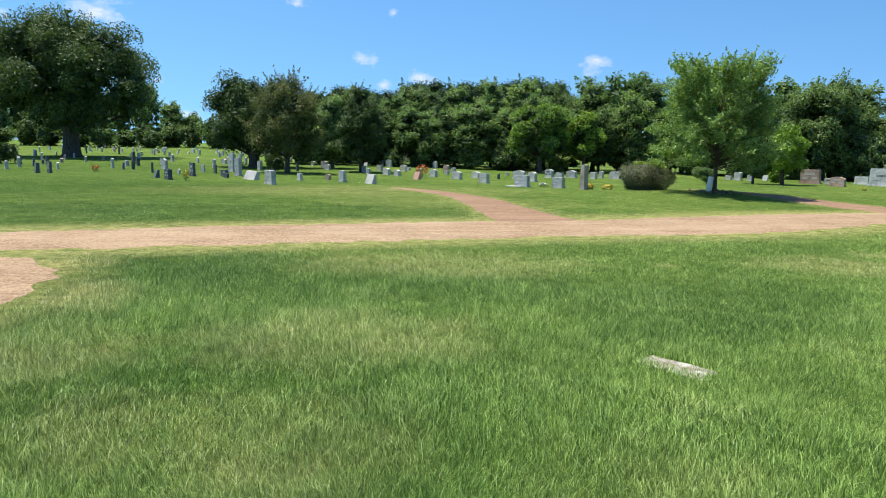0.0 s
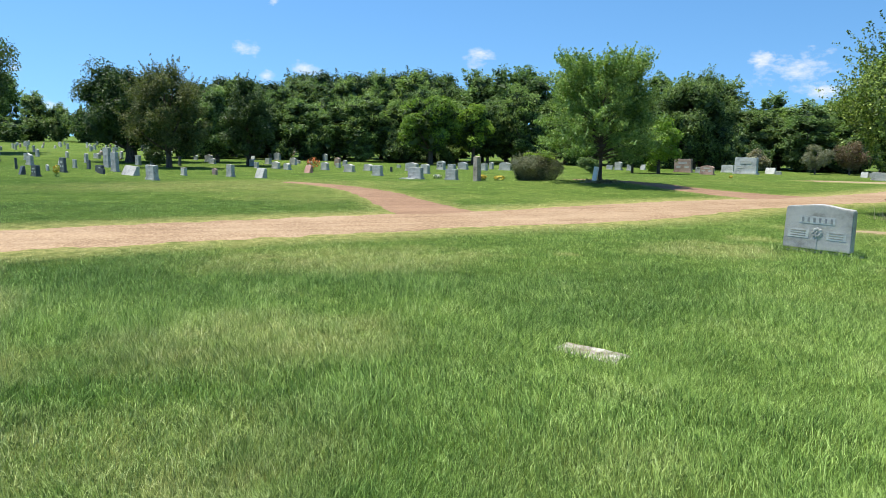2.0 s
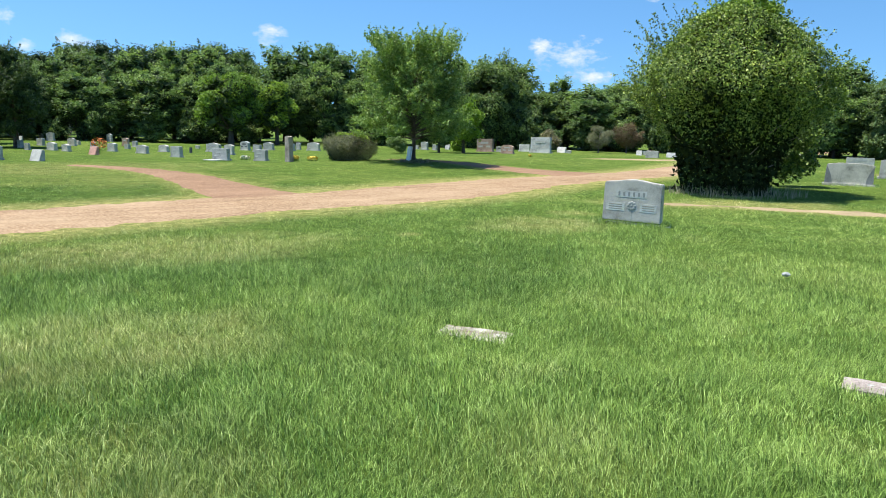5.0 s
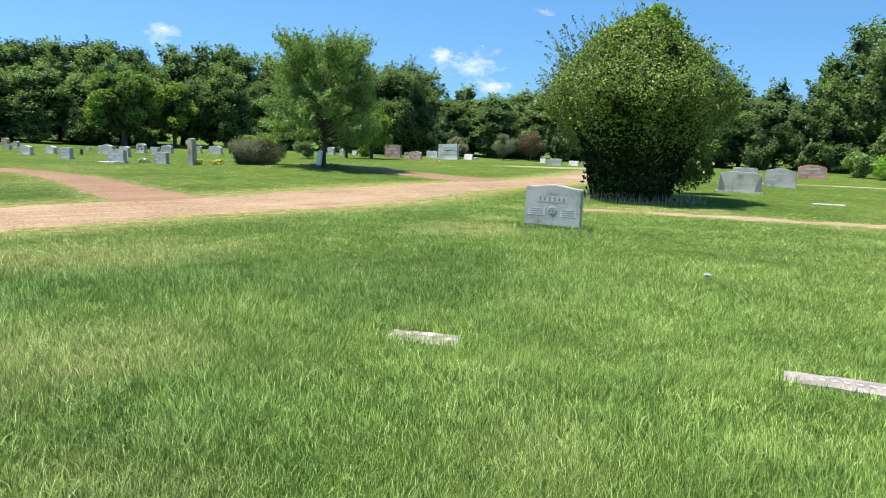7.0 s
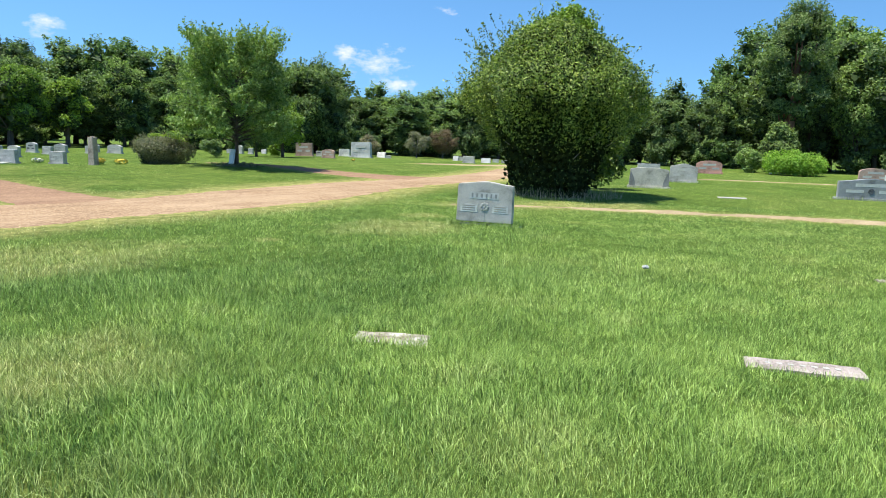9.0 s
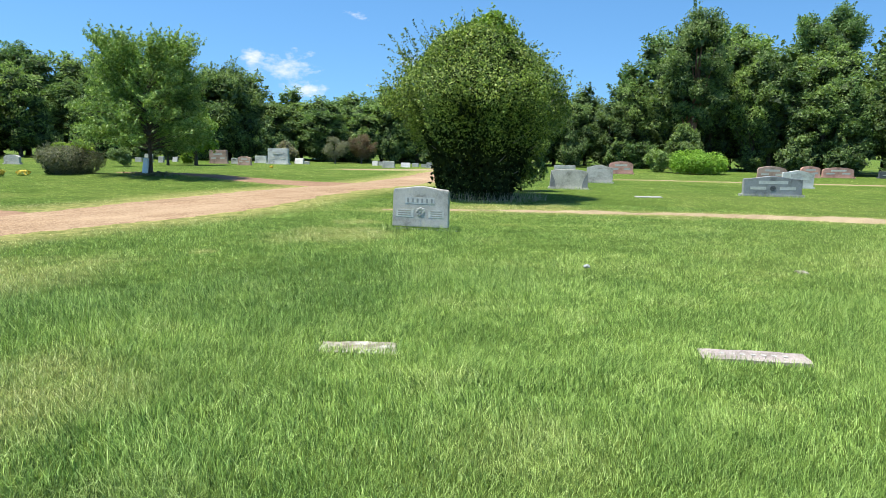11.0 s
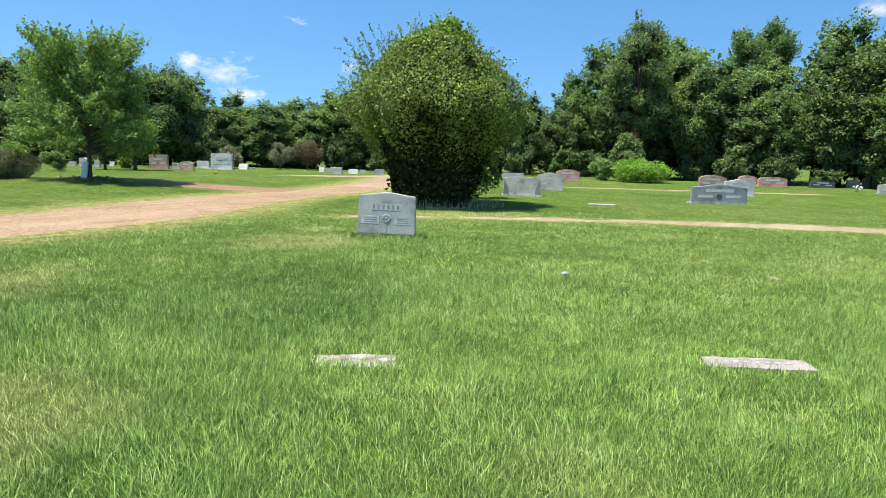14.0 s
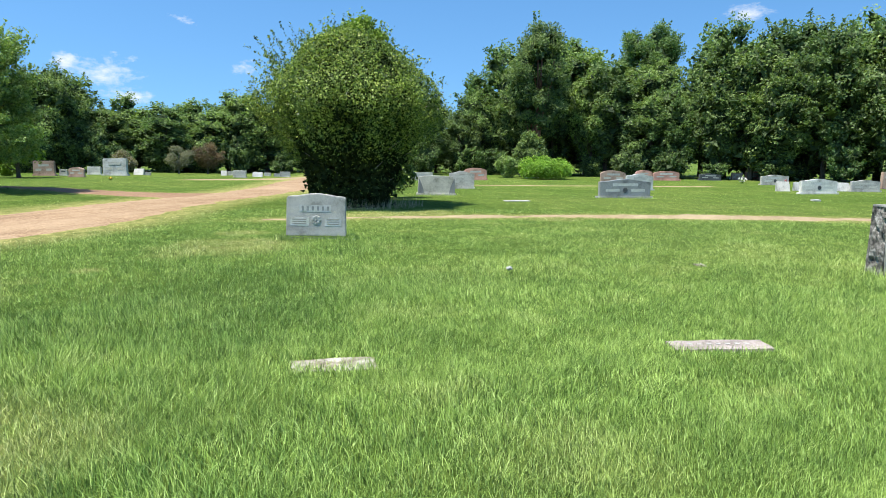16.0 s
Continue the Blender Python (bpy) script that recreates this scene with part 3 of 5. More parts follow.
def flat_marker(x, y, w, d, z, turn, material, label, worn=0.0):
    root = thing("grave_marker", label, "grave marker", pose(x, y, float(gz(x, y)) + z - 0.06, 0.8, -0.7, turn), "flush markers in the lawn")
    bm = bmesh.new()
    bmesh.ops.create_cube(bm, size=1.0, matrix=Matrix.Translation((0, 0, 0.03)) @ Matrix.Diagonal((w, d, 0.06, 1)))
    bmesh.ops.subdivide_edges(bm, edges=bm.edges[:], cuts=6, use_grid_fill=True)
    for v in bm.verts:
        if v.co.z > 0.055:
            v.co.z += noise.noise(v.co * 9) * 0.008
        v.co.x += noise.noise(v.co * 7 + Vector((3, 1, 0))) * worn
        v.co.y += noise.noise(v.co * 7 + Vector((0, 5, 2))) * worn
    st = part("slab", mesh_bm("slab", bm, material), root)
    return root, st


PINK_SLAB = make_stone("pinkish_grey_slab", (0.25, 0.205, 0.18), (0.4, 0.335, 0.3), (0.53, 0.47, 0.43), 0.85, 50.0)
DIRTY = make_stone("stained_pale_stone", (0.17, 0.13, 0.08), (0.33, 0.295, 0.235), (0.54, 0.515, 0.46), 0.9, 9.0)
r, st = flat_marker(1.86, 4.52, 0.62, 0.28, 0.012, -57, DIRTY, "small pale stone marker sunk in the grass, one end overgrown", 0.02)
r, st = flat_marker(3.66, 1.92, 0.82, 0.26, 0.03, -64, PINK_SLAB, "pinkish-grey granite slab marker lying in the grass", 0.01)
for k in range(7):
    part("letter_bar", mesh_bm("letter_bar", box_bm(0.04, 0.04, 0.003, 0.0), CONCRETE), st, pose(-0.24 + 0.08 * k, 0.02, 0.0605))
BRONZE = make_stone("greened_bronze", (0.1, 0.14, 0.08), (0.15, 0.2, 0.12), (0.22, 0.26, 0.16), 0.85)
r, st = flat_marker(8.2, 2.65, 0.6, 0.32, -0.012, -60, BRONZE, "greenish bronze marker almost hidden in the grass", 0.01)
part("stone_border", mesh_bm("stone_border", box_bm(0.14, 0.18, 0.06, 0.01), DIRTY), r, pose(0.37, 0.0, 0.025))
flat_marker(20.6, 8.9, 0.85, 0.4, 0.02, -60, CONCRETE, "grey stone marker flush with the lawn", 0.01)
flat_marker(44.5, 15.2, 0.9, 0.45, 0.12, -60, GRANITE_PALE, "pale flat marker near the yellow-green shrub", 0.01)
flat_marker(27.2, -0.7, 0.3, 0.2, 0.09, -60, MARBLE, "small white stone block on the lawn", 0.01)
flat_marker(6.0, 30.3, 0.8, 0.4, 0.04, -60, MARBLE, "white flush marker beyond the path", 0.01)
bm = bmesh.new()
bmesh.ops.create_icosphere(bm, subdivisions=2, radius=0.04)
for v in bm.verts:
    v.co = Vector((v.co.x * 1.6, v.co.y, v.co.z * 0.7)) * (1 + 0.35 * noise.noise(v.co * 30))
tagged(new("stone_chip", mesh_bm("stone_chip", bm, MARBLE)), "small broken white stone in the grass", "stone").matrix_basis = pose(6.47, 4.64, 0.06)

headstone(-8.51, 42.28, 0.70, 0.18, 1.09, "flat", GRANITE_BLUE, "tall narrow blue-grey granite monument on the lawn", "monument")
headstone(-7.30, 37.30, 0.65, 0.17, 0.94, "flat", GRANITE_BLUE, "tall narrow blue-grey granite monument on the lawn", "monument")
headstone(-8.98, 39.79, 0.37, 0.09, 0.48, "flat", GRANITE_DARK, "tall narrow dark grey granite monument on the lawn", "monument")
headstone(-8.04, 37.11, 0.48, 0.12, 0.32, "flat", GRANITE_DARK, "upright dark grey granite headstone with a straight top on the lawn")
headstone(-7.53, 35.27, 0.46, 0.11, 0.23, "flat", GRANITE_DARK, "upright dark grey granite headstone with a straight top on the lawn")
headstone(-6.17, 34.25, 1.23, 0.33, 0.42, "slant", GRANITE_BLUE, "low slanted blue-grey granite headstone on the lawn")
headstone(-4.77, 30.47, 0.94, 0.20, 0.60, "flat", GRANITE, "upright grey granite headstone with a straight top on the lawn")
headstone(-6.54, 45.28, 0.18, 0.18, 0.53, "post", MARBLE, "slim square weathered white marble grave post on the lawn")
headstone(-3.82, 33.95, 0.44, 0.14, 0.35, "flat", GRANITE, "upright grey granite headstone with a straight top on the lawn")
headstone(-2.49, 34.64, 0.35, 0.12, 0.29, "oval", GRANITE_BROWN, "brown granite headstone with a rounded top on the lawn")
headstone(-1.72, 32.58, 0.48, 0.17, 0.54, "flat", GRANITE_BLUE, "upright blue-grey granite headstone with a straight top on the lawn")
headstone(-0.43, 31.15, 0.70, 0.26, 0.43, "slant", GRANITE, "low slanted grey granite headstone on the lawn")
headstone(-0.46, 42.91, 0.36, 0.13, 0.36, "flat", GRANITE_BLUE, "upright blue-grey granite headstone with a straight top on the lawn")
headstone(-0.77, 45.88, 0.57, 0.20, 0.42, "flat", GRANITE, "upright grey granite headstone with a straight top on the lawn")
headstone(0.37, 48.25, 0.54, 0.20, 0.41, "flat", GRANITE, "upright grey granite headstone with a straight top on the lawn")
headstone(0.66, 42.61, 0.69, 0.20, 0.43, "serp", GRANITE, "grey granite headstone with a gently curved top on the lawn")
headstone(1.25, 41.33, 0.59, 0.20, 0.38, "serp", GRANITE, "grey granite headstone with a gently curved top on the lawn")
headstone(2.42, 49.53, 0.40, 0.16, 0.23, "flat", MARBLE, "upright weathered white marble headstone with a straight top on the lawn")
headstone(2.11, 37.10, 0.59, 0.24, 0.38, "slant", GRANITE_ROSE, "low slanted rose granite headstone on the lawn")
headstone(2.95, 46.11, 0.37, 0.15, 0.33, "oval", GRANITE, "grey granite headstone with a rounded top on the lawn")
headstone(3.39, 41.03, 0.56, 0.20, 0.45, "serp", GRANITE, "grey granite headstone with a gently curved top on the lawn")
headstone(4.55, 44.14, 0.38, 0.16, 0.28, "flat", GRANITE, "upright grey granite headstone with a straight top on the lawn")
headstone(5.31, 46.65, 0.36, 0.15, 0.37, "oval", GRANITE_BLUE, "blue-grey granite headstone with a rounded top on the lawn")
headstone(4.43, 38.17, 0.75, 0.20, 0.43, "serp", GRANITE, "grey granite headstone with a gently curved top on the lawn")
headstone(5.73, 39.67, 0.68, 0.20, 0.38, "oval", GRANITE, "grey granite headstone with a rounded top on the lawn")
headstone(5.19, 33.60, 0.62, 0.20, 0.49, "flat", GRANITE, "upright grey granite headstone with a straight top on the lawn")
headstone(6.79, 38.22, 0.11, 0.11, 0.28, "post", GRANITE_DARK, "slim square dark grey granite grave post on the lawn")
headstone(8.37, 43.69, 0.29, 0.13, 0.18, "flat", GRANITE, "upright grey granite headstone with a straight top on the lawn")
headstone(8.15, 38.96, 0.93, 0.20, 0.48, "serp", GRANITE, "grey granite headstone with a gently curved top on the lawn")
headstone(6.37, 30.43, 0.83, 0.20, 0.51, "flat", GRANITE, "upright grey granite headstone with a straight top on the lawn")
headstone(8.16, 35.85, 0.53, 0.20, 0.51, "oval", GRANITE, "grey granite headstone with a rounded top on the lawn")
headstone(10.30, 40.47, 0.62, 0.20, 0.51, "oval", MARBLE, "weathered white marble headstone with a rounded top on the lawn")
headstone(10.37, 38.42, 0.53, 0.20, 0.39, "flat", GRANITE, "upright grey granite headstone with a straight top on the lawn")
headstone(7.76, 29.33, 0.64, 0.20, 0.47, "flat", GRANITE_BLUE, "upright blue-grey granite headstone with a straight top on the lawn")
headstone(11.75, 40.70, 0.71, 0.20, 0.45, "serp", GRANITE, "grey granite headstone with a gently curved top on the lawn")
headstone(12.71, 39.45, 0.41, 0.20, 0.40, "flat", GRANITE, "upright grey granite headstone with a straight top on the lawn")
headstone(13.78, 41.25, 0.30, 0.14, 0.42, "oval", GRANITE, "grey granite headstone with a rounded top on the lawn")
headstone(14.21, 39.89, 0.83, 0.20, 0.48, "oval", GRANITE, "grey granite headstone with a rounded top on the lawn")
headstone(22.93, 42.91, 0.43, 0.20, 0.27, "flat", MARBLE, "upright weathered white marble headstone with a straight top on the lawn")
headstone(23.18, 42.17, 0.51, 0.20, 0.54, "oval", GRANITE, "grey granite headstone with a rounded top on the lawn")
headstone(23.57, 41.42, 0.34, 0.17, 0.38, "flat", GRANITE, "upright grey granite headstone with a straight top on the lawn")
headstone(25.12, 42.30, 0.35, 0.18, 0.35, "slant", MARBLE, "low slanted weathered white marble headstone on the lawn")
headstone(8.31, 27.42, 0.28, 0.24, 1.03, "pillar", BROWNSTONE, "tapering square weathered brownish stone pillar on the low bank")
headstone(25.60, 38.34, 1.17, 0.20, 0.84, "flat", GRANITE_BROWN, "upright brown granite headstone with a straight top on the lawn")
headstone(26.41, 37.82, 0.45, 0.20, 0.35, "flat", MARBLE, "upright weathered white marble headstone with a straight top on the lawn")
headstone(25.08, 35.18, 0.81, 0.20, 0.53, "oval", GRANITE_BROWN, "dark reddish-brown granite headstone with a rounded top on the lawn")
headstone(28.51, 37.84, 0.78, 0.20, 0.48, "flat", GRANITE_PALE, "upright pale grey granite headstone with a straight top on the lawn")
headstone(28.36, 35.95, 1.37, 0.30, 1.00, "big", GRANITE_PALE, "large upright pale grey granite family monument on a low plinth")
headstone(30.48, 36.34, 0.60, 0.30, 0.37, "slant", MARBLE, "low slanted weathered white marble headstone on the lawn")
headstone(30.30, 35.42, 0.33, 0.17, 0.18, "flat", GRANITE, "upright grey granite headstone with a straight top on the lawn")
headstone(34.31, 33.00, 0.39, 0.19, 0.31, "slant", MARBLE, "low slanted weathered white marble headstone on the lawn")
headstone(34.89, 32.85, 0.51, 0.20, 0.27, "flat", GRANITE, "upright grey granite headstone with a straight top on the lawn")
headstone(32.39, 30.15, 0.76, 0.20, 0.43, "flat", GRANITE_BLUE, "upright blue-grey granite headstone with a straight top on the lawn")
headstone(34.48, 30.45, 0.63, 0.30, 0.30, "slant", MARBLE, "low slanted weathered white marble headstone on the lawn")
headstone(35.85, 30.70, 0.43, 0.20, 0.23, "flat", GRANITE, "upright grey granite headstone with a straight top on the lawn")
headstone(35.76, 29.82, 0.51, 0.20, 0.19, "flat", GRANITE, "upright grey granite headstone with a straight top on the lawn")
headstone(35.48, 29.05, 0.65, 0.20, 0.34, "flat", GRANITE, "upright grey granite headstone with a straight top on the lawn")
headstone(24.64, 5.94, 1.98, 0.20, 0.72, "serp", GRANITE_MID, "slate-grey granite headstone with a gently curved top on the lawn")
headstone(39.71, 8.93, 1.51, 0.20, 0.75, "oval", GRANITE_BROWN, "dark reddish-brown granite headstone with a rounded top on the lawn")
headstone(32.99, 6.52, 1.35, 0.20, 0.80, "serp", GRANITE_PALE, "pale grey granite headstone with a gently curved top on the lawn")
headstone(45.78, 7.95, 1.12, 0.20, 0.70, "oval", GRANITE_ROSE, "rose granite headstone with a rounded top on the lawn")
headstone(48.52, 6.79, 1.87, 0.20, 0.65, "oval", GRANITE_ROSE, "rose granite headstone with a rounded top on the lawn")
headstone(52.14, 4.11, 1.64, 0.20, 0.49, "serp", GRANITE_DARK, "dark grey granite headstone with a gently curved top on the lawn")
headstone(22.63, 12.79, 1.42, 0.20, 0.76, "wing", GRANITE, "wide grey granite headstone with darker polished curved sides")
headstone(27.81, 13.79, 1.16, 0.20, 0.82, "serp", GRANITE_BLUE, "blue-grey granite headstone with a gently curved top on the lawn")
headstone(39.72, 17.56, 1.46, 0.20, 0.77, "oval", GRANITE_ROSE, "rose granite headstone with a rounded top on the lawn")
headstone(36.13, 19.62, 1.27, 0.20, 0.47, "flat", GRANITE, "upright grey granite headstone with a straight top on the lawn")
headstone(54.48, 2.35, 0.84, 0.20, 0.55, "flat", GRANITE_BROWN, "upright dark reddish-brown granite headstone with a straight top on the lawn")
headstone(56.97, 0.81, 2.17, 0.20, 0.61, "flat", GRANITE_ROSE, "upright rose granite headstone with a straight top on the lawn")
headstone(44.83, 0.12, 1.71, 0.20, 0.62, "serp", GRANITE_BLUE, "blue-grey granite headstone with a gently curved top on the lawn")
headstone(36.07, 0.03, 0.64, 0.32, 0.47, "slant", MARBLE, "low slanted weathered white marble headstone on the lawn")
headstone(37.37, -0.80, 0.61, 0.31, 0.43, "slant", MARBLE, "low slanted weathered white marble headstone on the lawn")
headstone(33.76, -1.31, 1.77, 0.20, 0.69, "serp", GRANITE_PALE, "pale grey granite headstone with a gently curved top on the lawn")
headstone(38.45, -2.80, 0.73, 0.35, 0.43, "slant", MARBLE, "low slanted weathered white marble headstone on the lawn")
headstone(38.59, -3.81, 1.47, 0.20, 0.60, "serp", GRANITE_BLUE, "blue-grey granite headstone with a gently curved top on the lawn")
headstone(44.12, -5.56, 0.57, 0.20, 0.96, "flat", GRANITE_BROWN, "upright reddish-brown granite headstone with a straight top on the lawn")
headstone(-21.59, 43.29, 0.63, 0.16, 0.46, "flat", GRANITE_BLUE, "upright blue-grey granite headstone with a straight top on the lawn")
headstone(-22.00, 47.69, 0.64, 0.13, 0.48, "flat", GRANITE_DARK, "upright dark grey granite headstone with a straight top on the lawn")
headstone(-18.02, 38.94, 0.73, 0.16, 0.54, "flat", GRANITE_DARK, "upright dark grey granite headstone with a straight top on the lawn")
headstone(-17.47, 39.13, 0.82, 0.12, 0.61, "flat", GRANITE_DARK, "tall narrow dark grey granite monument on the lawn", "monument")
headstone(-19.22, 44.51, 0.56, 0.12, 0.41, "oval", GRANITE, "grey granite headstone with a rounded top on the lawn")
headstone(-15.56, 44.92, 0.57, 0.09, 0.42, "flat", GRANITE_DARK, "tall narrow dark grey granite monument on the lawn", "monument")
headstone(-16.78, 49.51, 0.52, 0.20, 0.38, "flat", GRANITE_BLUE, "upright blue-grey granite headstone with a straight top on the lawn")
headstone(-10.70, 34.63, 0.52, 0.22, 0.38, "slant", GRANITE_DARK, "low slanted dark grey granite headstone on the lawn")
headstone(-9.81, 33.36, 0.64, 0.18, 0.47, "flat", GRANITE_DARK, "upright dark grey granite headstone with a straight top on the lawn")
headstone(-10.52, 38.13, 0.40, 0.08, 0.30, "oval", MARBLE, "weathered white marble headstone with a rounded top on the lawn")
headstone(-9.45, 36.55, 0.61, 0.13, 0.69, "flat", GRANITE_DARK, "tall narrow dark grey granite monument on the lawn", "monument")
headstone(-9.97, 41.37, 0.40, 0.09, 0.46, "flat", GRANITE, "tall narrow grey granite monument on the lawn", "monument")
headstone(-15.43, 53.47, 0.60, 0.11, 0.46, "oval", GRANITE, "grey granite headstone with a rounded top on the lawn")
headstone(-7.70, 35.92, 0.50, 0.14, 0.37, "flat", GRANITE_DARK, "upright dark grey granite headstone with a straight top on the lawn")
headstone(-12.43, 40.07, 0.11, 0.11, 0.57, "post", GRANITE_DARK, "slim square dark grey granite grave post on the lawn")
headstone(-15.02, 45.13, 0.18, 0.18, 0.49, "post", GRANITE_DARK, "slim square dark grey granite grave post on the lawn")
headstone(-23.05, 51.47, 0.43, 0.12, 0.32, "oval", GRANITE_DARK, "dark grey granite headstone with a rounded top on the lawn")
headstone(-14.17, 58.65, 0.57, 0.12, 0.46, "oval", GRANITE, "grey granite headstone with a rounded top on the lawn")


# ---------------------------------------------------------------- flowers on graves


def petals_mat(name, c):
    m, n, l, b = mat(name, 0.6)
    isl = n.new("ShaderNodeNewGeometry").outputs["Random Per Island"]
    l.new(ramp(n, l, isl, [(0.0, tuple(v * 0.55 for v in c)), (0.6, c), (1.0, tuple(min(1, v * 1.3 + 0.05) for v in c))]), b.inputs["Base Color"])
    return m


PETAL_Y, PETAL_O, PETAL_W = petals_mat("yellow_petals", (0.75, 0.55, 0.08)), petals_mat("orange_petals", (0.7, 0.22, 0.06)), petals_mat("white_petals", (0.75, 0.72, 0.62))
PETAL_R = petals_mat("red_petals", (0.55, 0.06, 0.05))


def quads(rng, p, nrm, size, aspect=0.55, three=False):
    """Diamond leaves at points p, facing nrm, as corners and faces."""
    n = len(p)
    nrm = nrm / (np.linalg.norm(nrm, axis=1, keepdims=True) + 1e-9)
    a = rng.normal(size=(n, 3))
    a -= nrm * (a * nrm).sum(1, keepdims=True)
    a /= np.linalg.norm(a, axis=1, keepdims=True) + 1e-9
    b = np.cross(nrm, a)
    s = np.asarray(size).reshape(-1, 1)
    v = np.stack([p - a * s, p + b * s * aspect + nrm * s * 0.12, p + a * s, p - b * s * aspect + nrm * s * 0.12], 1).reshape(-1, 3)
    if three:
        v = np.stack([p - a * s, p + b * s * aspect * 1.3, p + a * s * 0.8 - b * s * aspect], 1).reshape(-1, 3)
        return v, np.arange(3 * n).reshape(n, 3)
    return v, np.arange(4 * n).reshape(n, 4)


def flowers(x, y, material, label, r=0.16, h=0.25, n=70):
    rng = np.random.default_rng(int(abs(x * 31 + y * 17)) + 5)
    root = thing("flower_bunch", label, "flowers", pose(x, y, float(gz(x, y)) - 0.02), "flowers on the graves")
    d = rng.normal(size=(n, 3))
    d /= np.linalg.norm(d, axis=1, keepdims=True)
    p = d * [r, r, h * 0.35] + [0, 0, h * 0.7]
    tagged(part("petals", mesh_np("petals", *quads(rng, p, d + rng.normal(size=(n, 3)) * 0.4, rng.uniform(0.03, 0.06, n), 0.8), material), root), kind="stuff")
    p = np.stack([rng.normal(0, r * 0.5, n), rng.normal(0, r * 0.5, n), rng.uniform(0, h * 0.7, n)], 1)
    tagged(part("leaves", mesh_np("leaves", *quads(rng, p, rng.normal(size=(n, 3)), rng.uniform(0.03, 0.07, n), 0.35), LEAF_YOUNG), root), kind="stuff")


flowers(8.7, 27.8, PETAL_Y, "bunch of yellow flowers lying in the grass")
flowers(9.3, 27.4, PETAL_Y, "bunch of yellow flowers beside the pillar", 0.22, 0.2)
flowers(7.4, 30.5, PETAL_W, "cream flowers beside a headstone", 0.2, 0.2)
flowers(2.5, 38.5, PETAL_O, "large orange flower bunch on a headstone", 0.35, 0.75, 160)
flowers(23.2, 30.6, PETAL_Y, "yellow flowers at the foot of a pale headstone", 0.08, 0.14, 40)
flowers(45.6, 1.9, PETAL_W, "white flowers at a dark headstone", 0.25, 0.4)
flowers(45.2, -0.5, PETAL_R, "red and white flowers at a dark headstone", 0.22, 0.4)
flowers(-16.0, 41.6, PETAL_O, "orange flowers at a headstone", 0.2, 0.35)
flowers(-8.9, 32.9, PETAL_Y, "yellow flowers on a low stone", 0.12, 0.5)
flowers(-9.6, 52.0, PETAL_O, "orange flowers between the far stones", 0.3, 0.35)

# ---------------------------------------------------------------- far rows of graves on the left-hand slope
PROTO = []
for st, ma, w, h in (("flat", GRANITE, 0.5, 0.6), ("oval", MARBLE, 0.45, 0.62), ("serp", GRANITE_BLUE, 0.8, 0.65), ("flat", GRANITE_DARK, 0.35, 0.8), ("slant", GRANITE, 0.6, 0.4), ("oval", GRANITE_BROWN, 0.5, 0.5)):
    PROTO.append((st, ma, w, h))
rg = random.Random(5)
made = {}
for row in range(17):
    yy = 45 + row * 3.4 + 0.02 * row * row
    xx = -46 + rg.uniform(0, 3)
    while xx < 2 + row * 0.35:
        xx += rg.choice((1.3, 1.9, 2.6, 3.8, 5.5))
        k = rg.randrange(len(PROTO))
        px, py = xx + rg.uniform(-0.3, 0.3), yy + rg.uniform(-0.7, 0.7) - 0.35 * xx * 0.3
        if px < -0.42 * py - 4 or py < 42 or (px > -3 and py < 47) or rg.random() < 0.25:
            continue
        if math.hypot(px + 27.5, py - 68) < 2.0 or math.hypot(px + 8, py - 50) < 1.5:
            continue
        st, ma, w, h = PROTO[k]
        if k not in made:
            mt = {0: "grey granite", 1: "white marble", 2: "blue-grey granite", 3: "dark granite", 4: "low slanted grey granite", 5: "brown granite"}[k]
            made[k] = headstone(px, py, w, 0.18, h, st, ma, "small " + mt + " headstone on the far slope")
        else:
            copy_thing(made[k], Matrix.LocRotScale((px, py, float(gz(px, py)) - 0.02), Euler((0, radians(rg.uniform(-3, 3)), radians(FACE + rg.uniform(-8, 8)))), (rg.uniform(0.65, 1.05),) * 2 + (rg.uniform(0.6, 1.05),)))

# ---------------------------------------------------------------- trees


def tube(bm, pts, radii, sides=8):
    rings = []
    for i, p in enumerate(pts):
        p = Vector(p)
        t = (Vector(pts[min(i + 1, len(pts) - 1)]) - Vector(pts[max(i - 1, 0)])).normalized()
        u = t.orthogonal().normalized()
        w = t.cross(u)
        rings.append([bm.verts.new(p + (u * math.cos(k * math.tau / sides) + w * math.sin(k * math.tau / sides)) * radii[i] * (1 + 0.12 * noise.noise(p * 3 + Vector((k, 0, 0))))) for k in range(sides)])
    for a, b in zip(rings, rings[1:]):
        # rings may start at any corner: join each to its nearest
        off = min(range(sides), key=lambda o: sum((a[k].co - b[(k + o) % sides].co).length for k in range(0, sides, 2)))
        for k in range(sides):
            bm.faces.new((a[k], a[(k + 1) % sides], b[(k + 1 + off) % sides], b[(k + off) % sides]))
    bm.faces.new(rings[-1])


